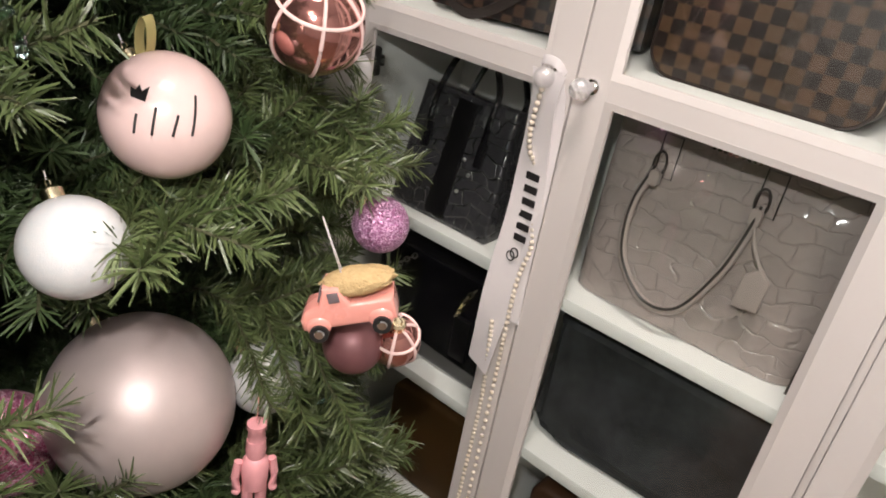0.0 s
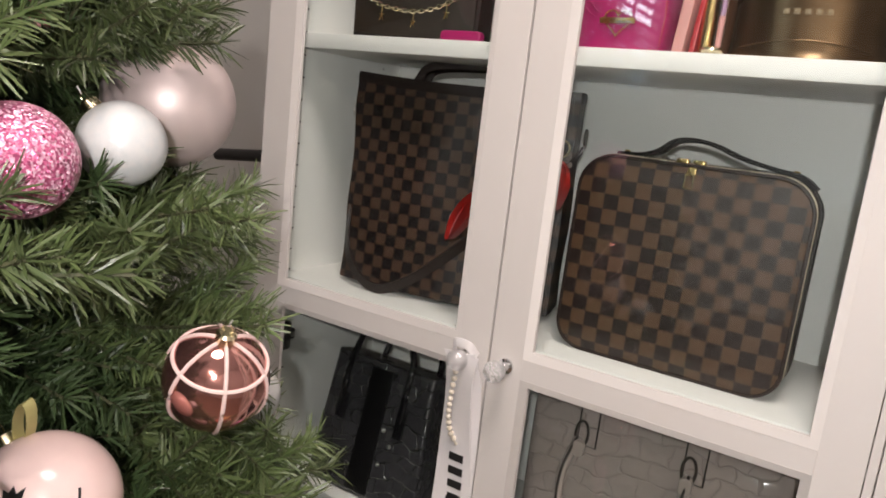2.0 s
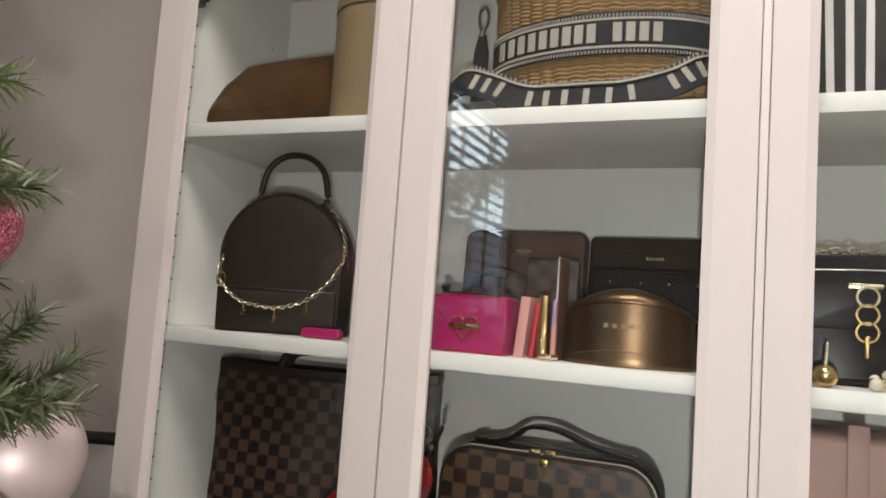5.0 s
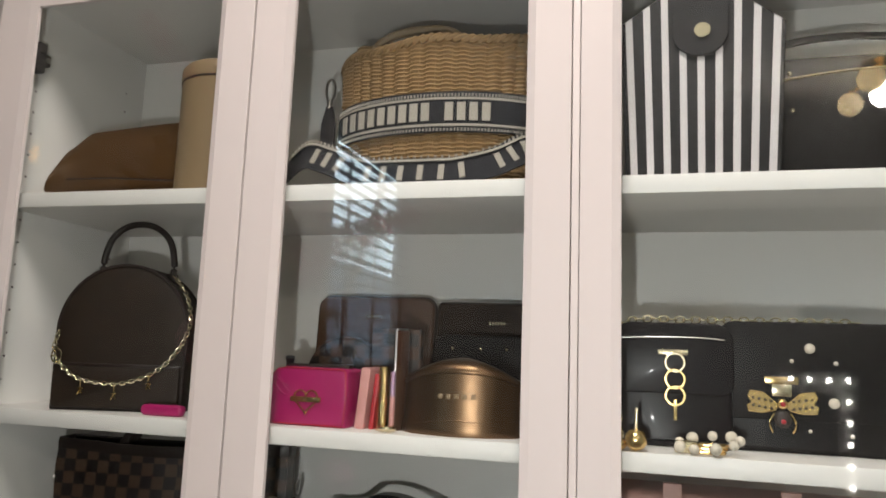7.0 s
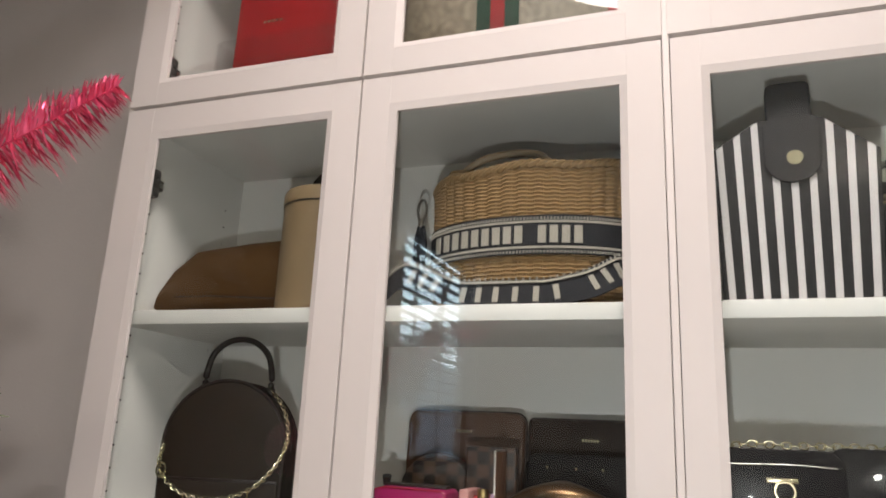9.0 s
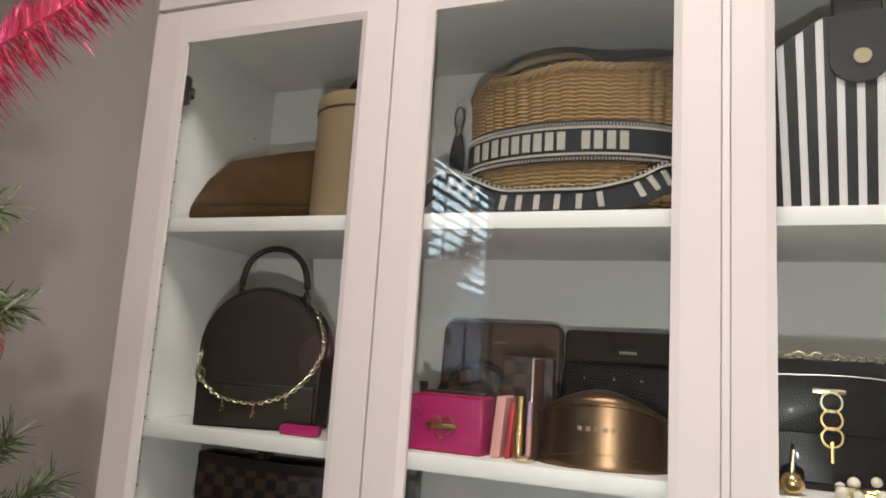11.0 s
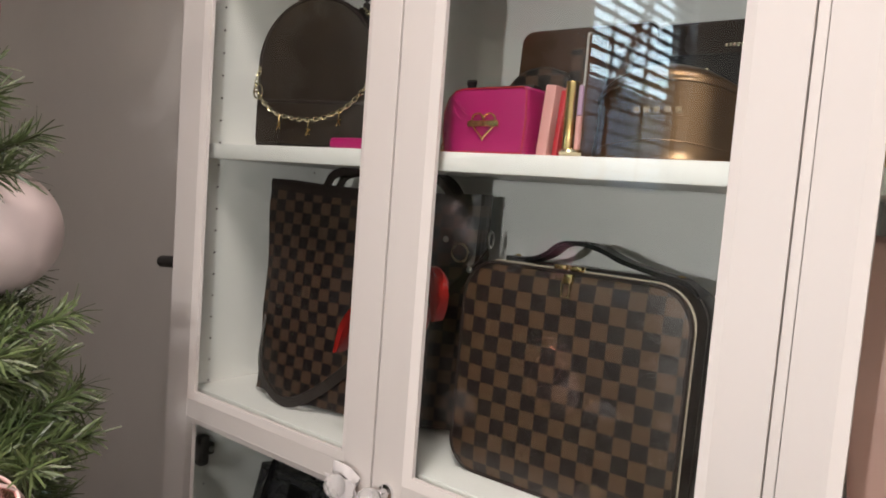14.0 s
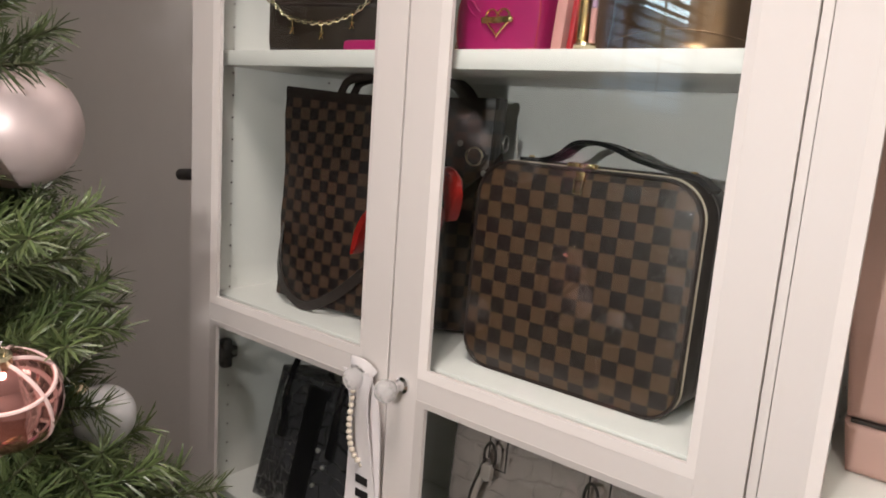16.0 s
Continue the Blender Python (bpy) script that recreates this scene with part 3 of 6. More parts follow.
for x0, label in ((-0.407, "white wall-topping cabinet with glass doors and bags"), (0.402, "white upper cabinet with small glass doors")):
    up = carcass("upper_cabinet", label, x0, x0 + 0.8045, 2.024, 2.395, (), 2.024)
    door(up, x0 + 0.0005, x0 + 0.4045, x0 + 0.060, x0 + 0.3545, 2.028, 2.395, ((2.074, 2.348),), -1)
    door(up, x0 + 0.4075, x0 + 0.8035, x0 + 0.4605, x0 + 0.7520, 2.028, 2.395, ((2.074, 2.348),), 1)

# black rod that sticks out beside the cabinet, and a smaller stub below
r = tagged(part("wall_hook", rod((-0.668, 0.136, 1.211), (-0.409, 0.112, 1.236), 0.0105, 0.0105, 16), BLACK), "black rod fixed to the cabinet side", "hook")
r = tagged(part("wall_hook", rod((-0.60, 0.15, 0.86), (-0.409, 0.12, 0.872), 0.009, 0.009, 16), BLACK), "short black rod fixed to the cabinet side", "hook")

# ---- bags, main compartments ----
Z3, Z4, Z5 = 1.0662, 1.4182, 1.7102


def vanity_case():
    t = thing("vanity_case", "brown checked vanity case with dark handle and gold zip", "bag", pose(0.176, 0.068, Z3, -2, 0, 0))
    o = round_rect(-0.129, 0.129, 0.0, 0.238, 0.040, 8, 0.034)
    part("body", slab(o, 0.004, 0.020, 0.004, 2, 0.006), CANVAS_CASE, t)
    part("gusset", slab(round_rect(-0.1300, 0.1300, 0.0, 0.239, 0.041, 8, 0.035), 0.014, 0.090, 0.006, 2), BROWN_TRIM, t, "dark brown leather side band")
    part("back_panel", slab(o, 0.088, 0.098, 0.004, 2, 0.004), CANVAS_CASE, t)
    rim = [(x, z) for x, z in round_rect(-0.1285, 0.1285, 0.0015, 0.2375, 0.040, 8, 0.034)]
    part("edge_binding", tube([(x, 0.003, z) for x, z in rim], 0.0020, 6, True, up=(0, 1, 0)), BROWN_TRIM, t)
    part("piping", tube([(x * 1.008, 0.0115, 0.0008 + z * 1.004) for x, z in rim], 0.0013, 6, True, up=(0, 1, 0)), CREAM, t)
    part("zip_band", tube([(x * 1.013, 0.050, 0.0015 + z * 1.006) for x, z in rim], 0.006, 6, True, up=(0, 1, 0), flat=0.3), BROWN_TRIM, t)
    pts = curve_points([(-0.100, 0.05, 0.2415), (-0.072, 0.05, 0.243), (-0.052, 0.05, 0.250), (-0.034, 0.05, 0.2635), (-0.012, 0.05, 0.2665), (0.012, 0.05, 0.263), (0.040, 0.05, 0.253), (0.075, 0.05, 0.2455), (0.105, 0.05, 0.2405), (0.121, 0.05, 0.229)], 54)
    part("handle", strip(pts, 0.026, 0.0050, (0, 1, 0)), BLACK_LEATHER, t)
    for x in (-0.092, 0.098):
        part("handle_stud", ball(0.004, (x, 0.05, 0.2450 if x < 0 else 0.2450), (1, 1, 0.5), u=12, v=8), GOLD, t)
    z = part("zip_pull", box(-0.004, 0.006, -0.004, 0.002, 0.226, 0.236, 0.001), GOLD, t)
    part("pull_tab", tube([(0.0 + u, -0.0045, v) for u, v in ((-0.0045, 0.228), (0.0045, 0.228), (0.0045, 0.213), (-0.0045, 0.213))], 0.0012, 6, True, up=(0, 1, 0)), PALE_GOLD, z)
    for k in range(2):
        part("zip_slider", box(-0.020 + k * 0.018, -0.006 + k * 0.018, 0.004, 0.014, 0.2385, 0.2445, 0.0015), GOLD, t)


vanity_case()


def tote():
    t = thing("tote_bag", "dark brown checked tote with red scarf tied on", "bag", pose(-0.152, 0.092, Z3, 0, 0, 13))
    b = bmesh.new()
    n = 14
    rows = []
    for i in range(9):
        u = i / 8
        z = 0.006 + 0.302 * u
        hw, hd = 0.160 + 0.002 * u, 0.052 - 0.026 * u
        row = []
        for s, (ax, ay) in enumerate(((-1, -1), (1, -1), (1, 1), (-1, 1))):
            bx, by = ((1, -1), (1, 1), (-1, 1), (-1, -1))[s]
            for k in range(n):
                f = k / n
                x, y = ax + (bx - ax) * f, ay + (by - ay) * f
                w = noise.noise(Vector((x * 3, y * 2, z * 9))) * 0.006 * (1 - abs(2 * u - 1) * 0.6)
                sag = -0.006 * math.sin(math.pi * (x + 1) / 2) * u if abs(y) > 0.99 else 0
                row.append(b.verts.new((x * hw + w, y * (hd * 0.70 + 0.030 * math.sin(math.pi * (x + 1) / 2) * (1 - 0.45 * u)) + w + 0.06, z + sag * u)))
        rows.append(row)
    for A, B in zip(rows, rows[1:]):
        for j in range(len(A)):
            b.faces.new((A[j], A[(j + 1) % len(A)], B[(j + 1) % len(A)], B[j]))
    b.faces.new(rows[0][::-1])
    top = rows[-1]
    rim = [v.co.copy() for v in top]
    bmesh.ops.recalc_face_normals(b, faces=b.faces[:])
    part("body", b, CANVAS_TOTE, t)
    part("rim", tube([p + Vector((0, 0, -0.006)) for p in rim], 0.0085, 6, True, flat=0.35), BROWN_TRIM, t)
    inner = bmesh.new()
    inner.faces.new([inner.verts.new(p + Vector((0, 0, -0.03))) for p in rim])
    part("lining", inner, BLACK_CLOTH, t)
    for y in (0.044, 0.076):
        pts = curve_points([(-0.080, y, 0.275), (-0.072, y, 0.305), (-0.045, y, 0.326), (0.075, y, 0.330), (0.115, y, 0.310), (0.125, y, 0.275)], 40)
        part("handle", tube(pts, 0.0062, 8, flat=0.6), BROWN_TRIM, t)
    # long strap: down the side and along the front
    pts = curve_points([(-0.166, 0.06, 0.245), (-0.164, 0.05, 0.15), (-0.140, 0.004, 0.05), (-0.09, -0.012, 0.008), (-0.03, -0.02, 0.03), (0.05, -0.018, 0.10), (0.15, 0.03, 0.20), (0.170, 0.06, 0.235)], 60)
    part("strap", strip(pts, 0.014, 0.003, (0.3, -0.2, 1)), BROWN_TRIM, t)
    for x in (-0.172, 0.172):
        k = part("clip", tube([(x, 0.06 + 0.009 * math.cos(a), 0.252 + 0.010 * math.sin(a)) for a in (2 * math.pi * i / 14 for i in range(14))], 0.002, 6, True, up=(1, 0, 0)), METAL, t)
    for x, z in ((0.128, 0.25), (0.163, 0.215)):
        part("stud", ball(0.004, (x, 0.018, z), (1, 0.5, 1), u=12, v=8), METAL, t)
    part("ring", tube([(0.150 + 0.011 * math.cos(a), 0.014, 0.235 + 0.011 * math.sin(a)) for a in (2 * math.pi * i / 18 for i in range(18))], 0.0016, 6, True, up=(0, 1, 0)), PALE_GOLD, t)


tote()


def scarf():
    t = thing("scarf", "red patterned silk scarf knotted on a tote handle", "scarf")
    b = bmesh.new()
    def tail(pts, ws, turn):
        P = curve_points(pts, 26)
        rows = []
        for i, p in enumerate(P):
            u = i / (len(P) - 1)
            w = ws[0] + (ws[1] - ws[0]) * u
            w *= 1 - 0.85 * max(0, u - 0.8) * 5
            row = []
            for k in range(9):
                s = k / 8 - 0.5
                row.append(b.verts.new((p.x + s * w * math.cos(turn), p.y + 0.007 * math.sin(k * 2.1 + u * 3) + 0.003 * math.sin(k * 4.7 - u * 11) - s * w * math.sin(turn), p.z + s * w * 0.25)))
            rows.append(row)
        for A, B in zip(rows, rows[1:]):
            for j in range(8):
                b.faces.new((A[j], A[j + 1], B[j + 1], B[j]))
    tail([(-0.005, 0.062, 1.272), (-0.03, 0.045, 1.262), (-0.065, 0.026, 1.23), (-0.092, 0.022, 1.175)], (0.02, 0.055), 0.2)
    tail([(-0.004, 0.060, 1.272), (0.004, 0.05, 1.255), (0.018, 0.042, 1.235), (0.006, 0.042, 1.195)], (0.024, 0.044), 0.5)
    tail([(-0.005, 0.062, 1.272), (0.014, 0.050, 1.290), (0.034, 0.046, 1.276), (0.034, 0.046, 1.232)], (0.020, 0.036), 0.2)
    bmesh.ops.solidify(b, geom=b.faces[:], thickness=0.0012)
    ball(0.014, (-0.004, 0.060, 1.272), (1, 0.8, 1.1), bm=b)
    part("cloth", b, RED, t)


scarf()


def round_bag():
    t = thing("round_bag", "dark brown arched handbag with gold charm chain", "bag", pose(-0.212, 0.069, Z4, 0, 0, 18))
    HW = 0.0865
    o = [(HW * 0.985, 0.0), (HW, 0.10)] + [(HW * math.cos(a), 0.104 + 0.092 * math.sin(a)) for a in (math.pi * i / 28 for i in range(1, 28))] + [(-HW, 0.10), (-HW * 0.985, 0.0)]
    part("body", slab(o, 0.0, 0.074, 0.006, 3, 0.004), BROWN_MATTE, t)
    for y in (0.0, 0.074):
        part("piping", tube([(x, y, max(z, 0.0026)) for x, z in o], 0.0026, 6, True, up=(0, 1, 0)), BROWN_TRIM, t)
    part("zip", tube([(x * 1.008, 0.037, z * 1.006) for x, z in o[1:-1]], 0.0034, 6, up=(0, 1, 0), flat=0.4), BROWN_TRIM, t)
    p = part("pocket", slab(round_rect(-0.083, 0.083, 0.004, 0.062, 0.006), -0.010, -0.003, 0.002, 2), BROWN_MATTE, t)
    part("pocket_edge", box(-0.082, 0.082, -0.0108, -0.0085, 0.0585, 0.0625, 0.0008), BROWN_TRIM, p)
    pts = curve_points([(-0.048, 0.035, 0.180), (-0.049, 0.035, 0.206), (-0.040, 0.035, 0.238), (-0.016, 0.035, 0.257), (0.016, 0.035, 0.257), (0.040, 0.035, 0.238), (0.049, 0.035, 0.206), (0.048, 0.035, 0.180)], 44)
    part("handle", tube(pts, 0.0046, 10), BROWN_TRIM, t)
    for x in (-0.048, 0.048):
        part("handle_base", box(x - 0.007, x + 0.007, 0.028, 0.042, 0.172, 0.190, 0.002), BROWN_TRIM, t)
    pts = curve_points([(-0.082, -0.006, 0.102), (-0.083, -0.013, 0.075), (-0.062, -0.016, 0.052), (-0.040, -0.016, 0.041), (0.0, -0.017, 0.0365), (0.030, -0.016, 0.043), (0.058, -0.014, 0.058), (0.082, -0.010, 0.088), (0.0905, -0.004, 0.122), (0.080, 0.004, 0.158), (0.056, 0.014, 0.186)], 110)
    chain(pts, 0.0026, 0.0008, t, PALE_GOLD)
    part("clasp", tube([(-0.078 + 0.0055 * math.cos(a) + 0.003 * math.sin(a), -0.015, 0.071 + 0.0085 * math.sin(a) - 0.004 * math.cos(a)) for a in (2 * math.pi * i / 18 for i in range(18))], 0.0013, 6, True, up=(0, 1, 0)), PALE_GOLD, t)
    for x, z in ((-0.042, 0.042), (0.002, 0.036), (0.046, 0.050)):
        b = rod((x, -0.017, z), (x, -0.017, z - 0.010), 0.0007, seg=6)
        box(x - 0.0042, x + 0.0042, -0.0182, -0.0168, z - 0.0130, z - 0.0115, 0.0004, bm=b)
        rod((x - 0.003, -0.0175, z - 0.020), (x + 0.001, -0.0175, z - 0.011), 0.0008, seg=6, bm=b)
        rod((x + 0.003, -0.0175, z - 0.020), (x - 0.001, -0.0175, z - 0.011), 0.0008, seg=6, bm=b)
        part("charm", b, GOLD, t)


round_bag()
tagged(part("lip_balm", slab(round_rect(-0.155, -0.095, Z4, Z4 + 0.014, 0.006), 0.045, 0.058, 0.003), MAGENTA), "magenta lip balm tube lying on the shelf", "cosmetic")


def pink_purse():
    t = thing("purse", "small magenta leather purse with gold heart emblem", "purse", pose(0.0755, 0.050, Z4, 0, 0, -3))
    o = [(-0.052, 0.0), (0.053, 0.0), (0.0555, 0.035), (0.054, 0.066), (0.050, 0.0695), (-0.030, 0.0700), (-0.041, 0.0675), (-0.050, 0.060), (-0.0555, 0.045), (-0.056, 0.020)]
    part("body", slab(o, -0.003, 0.044, 0.004, 3), MAGENTA, t)
    part("seam", tube([(x * 0.97, -0.0030, 0.002 + z * 0.955) for x, z in o], 0.0008, 5, True, up=(0, 1, 0)), RED_CARD, t)
    part("top_zip", box(-0.040, 0.048, 0.015, 0.029, 0.0695, 0.0735, 0.001), DARK_EDGE, t)
    for k, (x, z) in enumerate(((-0.044, 0.060), (-0.046, 0.054), (-0.040, 0.063))):
        part("gather", tube(curve_points([(x, -0.001, z), (x + 0.012, -0.0042, z - 0.010 - 0.004 * k), (x + 0.024, -0.0032, z - 0.014 - 0.005 * k)], 10), 0.0016, 6, taper=lambda u: 1.1 - u), MAGENTA, t)
    hp = [(0.002 + 0.0155 * math.sin(a) ** 3, -0.0050, 0.031 + 0.0155 * (0.8125 * math.cos(a) - 0.3125 * math.cos(2 * a) - 0.125 * math.cos(3 * a) - 0.0625 * math.cos(4 * a))) for a in (2 * math.pi * i / 36 for i in range(36))]
    part("heart_emblem", tube(hp, 0.0011, 6, True, up=(0, 1, 0)), GOLD, t)
    part("name_plate", box(-0.0185, 0.0225, -0.0065, -0.0045, 0.0285, 0.0350, 0.0008), GOLD, t)
    pts = curve_points([(-0.05, 0.02, 0.062), (-0.060, 0.015, 0.03), (-0.057, 0.0, 0.004), (-0.049, -0.006, 0.003)], 30)
    chain(pts, 0.0022, 0.0007, t, GOLD, "wrist_chain")
    part("tassel", rod((-0.038, 0.022, 0.070), (-0.036, 0.018, 0.081), 0.004, 0.006), BLACK, t)


pink_purse()
for k, (x0, x1, h, m, lab) in enumerate(((0.137, 0.149, 0.072, PINK_PAPER, "pale pink card wallet standing on edge"), (0.151, 0.157, 0.066, RED_CARD, "red card holder standing on edge"))):
    tagged(part("card_wallet", box(-0.5 * (x1 - x0), 0.5 * (x1 - x0), 0.0, 0.055, 0.0, h, 0.0015), m, where=pose((x0 + x1) / 2 + 0.004 * k, 0.055, Z4, 0, 5, 0)), lab, "wallet")
tb = thing("lipstick", "gold and clear lipstick tube standing upright", "cosmetic", pose(0.172, 0.058, Z4))
part("case", lathe([(0.0001, 0), (0.0075, 0), (0.0075, 0.045), (0.0068, 0.046), (0.0068, 0.072), (0.006, 0.074), (0.0001, 0.074)], 20), GOLD, tb)
tb = thing("perfume_card", "slim silver card in a clear sleeve", "card", pose(0.192, 0.066, Z4, 0, 0, 80))
part("sleeve", box(-0.014, 0.014, 0, 0.004, 0.0, 0.118, 0.001), WALLET, tb)
part("rim", tube([(x, 0.002, z) for x, z in round_rect(-0.015, 0.015, 0.0, 0.119, 0.003, 3)], 0.0012, 6, True, up=(0, 1, 0)), METAL, tb)
tb = thing("lip_gloss", "slim lilac pink lip gloss tube standing upright", "cosmetic", pose(0.186, 0.050, Z4))
part("tube", lathe([(0.0001, 0), (0.0030, 0), (0.0032, 0.040), (0.0001, 0.040)], 14), PINK_PAPER, tb)
part("cap", lathe([(0.0001, 0.0405), (0.0028, 0.0405), (0.0026, 0.068), (0.0001, 0.070)], 14), LILAC_CAP, tb)
tg = thing("gift_tag", "small curled white paper tag on the shelf", "tag", pose(0.196, 0.088, Z4, -6, 0, 6))
part("paper", strip(curve_points([(-0.012, 0.004, 0.027), (-0.004, 0.0, 0.027), (0.004, 0.0005, 0.027), (0.012, 0.006, 0.027)], 12), 0.053, 0.0010, (0, 0, 1)), RIBBON, tg)
tb = thing("trinket", "small round gold trinket lying on the shelf", "trinket", pose(0.183, 0.043, Z4 + 0.0042))
part("loop", tube([(0.008 * math.cos(a), 0.008 * math.sin(a), 0) for a in (2 * math.pi * i / 18 for i in range(18))], 0.0035, 8, True), PALE_GOLD, tb)


def bronze_case():
    t = thing("glasses_case", "bronze satin sunglasses case with domed front", "case", pose(0.2665, 0.040, Z4, 0, 0, 3))
    HW = 0.074

    def ring(k, z, n=40):
        # a D in plan, its front bowed, the height falling off towards the sides
        pts = []
        for i in range(n + 1):
            a = math.pi * i / n
            x, y = HW * k * math.cos(a), 0.058 - 0.056 * k * math.sin(a) ** 0.8
            pts.append((x, y, z * (1 - 0.24 * abs(math.cos(a)) ** 2.6)))
        return pts

    b = bmesh.new()
    rows = [[b.verts.new(p) for p in ring(k, z)] for z, k in ((0.0, 1.04), (0.002, 1.05), (0.010, 1.035), (0.030, 1.01), (0.060, 0.995), (0.070, 0.99))]
    for A, B in zip(rows, rows[1:]):
        for p in range(40):
            b.faces.new((A[p], A[p + 1], B[p + 1], B[p]))
        b.faces.new((A[-1], A[0], B[0], B[-1]))
    b.faces.new(rows[0][::-1])
    bmesh.ops.recalc_face_normals(b, faces=b.faces[:])
    part("body", b, BRONZE, t)
    b = bmesh.new()
    rows = [[b.verts.new(p) for p in ring(k, z)] for z, k in ((0.0695, 0.97), (0.0705, 1.015), (0.0725, 1.025), (0.0760, 1.01), (0.0810, 0.95), (0.0850, 0.84), (0.0875, 0.66), (0.0885, 0.40))]
    for A, B in zip(rows, rows[1:]):
        for p in range(40):
            b.faces.new((A[p], A[p + 1], B[p + 1], B[p]))
        b.faces.new((A[-1], A[0], B[0], B[-1]))
    b.faces.new(rows[-1])
    bmesh.ops.recalc_face_normals(b, faces=b.faces[:])
    part("lid", b, BRONZE, t)
    pts = [(x, 0.0566 - 0.056 * 1.04 * (1 - (x / (HW * 1.04)) ** 2) ** 0.4, 0.006 + 0.012 * math.cos(x / 0.075 * 1.5)) for x in (-0.060 + 0.12 * i / 30 for i in range(31))]
    part("crease", tube(pts, 0.0007, 6), BRONZE, t)
    b = bmesh.new()
    for i in range(5):
        x = -0.020 + i * 0.0095
        y = 0.058 - 0.0565 * (1 - (x / HW) ** 2) ** 0.4
        box(x - 0.0026, x + 0.0026, y - 0.0010, y + 0.0012, 0.042, 0.0472, 0.0003, bm=b)
    part("lettering", b, BEIGE, t)


bronze_case()


def wallet(name, label, x0, x1, y, h, mat, r):
    t = thing(name, label, "wallet", pose((x0 + x1) / 2, y, Z4, -4))
    w = (x1 - x0) / 2
    part("body", slab(round_rect(-w, w, 0.0, h, r, 5, 0.004), 0.0, 0.022, 0.004, 3), mat, t)
    part("zip", tube([(x, 0.011, z) for x, z in round_rect(-w - 0.0005, w + 0.0005, -0.0005, h + 0.0005, r, 5, 0.004)], 0.0024, 6, True, up=(0, 1, 0)), BROWN_TRIM, t)
    part("lettering", bars(6, -0.012, 0.012, h * 0.82, h * 0.82 + 0.004, -0.0002, 0.4, 0.0006), PALE_GOLD, t)


wallet("wallet", "brown grained leather zip wallet standing upright", 0.003, 0.182, 0.212, 0.170, WALLET, 0.016)
wallet("wallet", "dark brown monogram wallet standing upright", 0.190, 0.362, 0.205, 0.163, DARK_WALLET, 0.006)
t = thing("wallet", "small dark wallet with studded flap", "wallet", pose(0.278, 0.150, Z4, -6))
part("body", slab(round_rect(-0.078, 0.078, 0.0, 0.118, 0.014, 5, 0.003), 0.0, 0.024, 0.004, 3), BLACK_LEATHER, t)
for x in (-0.05, -0.012, 0.022, 0.056):
    part("stud", ball(0.0022, (x, -0.001, 0.100), u=10, v=6), PALE_GOLD, t)
t = thing("coin_purse", "round brown checked coin purse behind a pink purse", "purse", pose(0.078, 0.150, Z4))
part("body", slab([(0.055 * math.cos(a), 0.055 + 0.055 * math.sin(a)) for a in (2 * math.pi * i / 32 for i in range(32))], 0.0, 0.03, 0.005, 3), CANVAS_TOTE, t)
t = thing("card_holder", "brown checked card holder standing behind lipstick", "wallet", pose(0.160, 0.130, Z4))
part("body", slab(round_rect(-0.034, 0.034, 0.0, 0.122, 0.004), 0.0, 0.012, 0.002), CANVAS_TOTE, t)


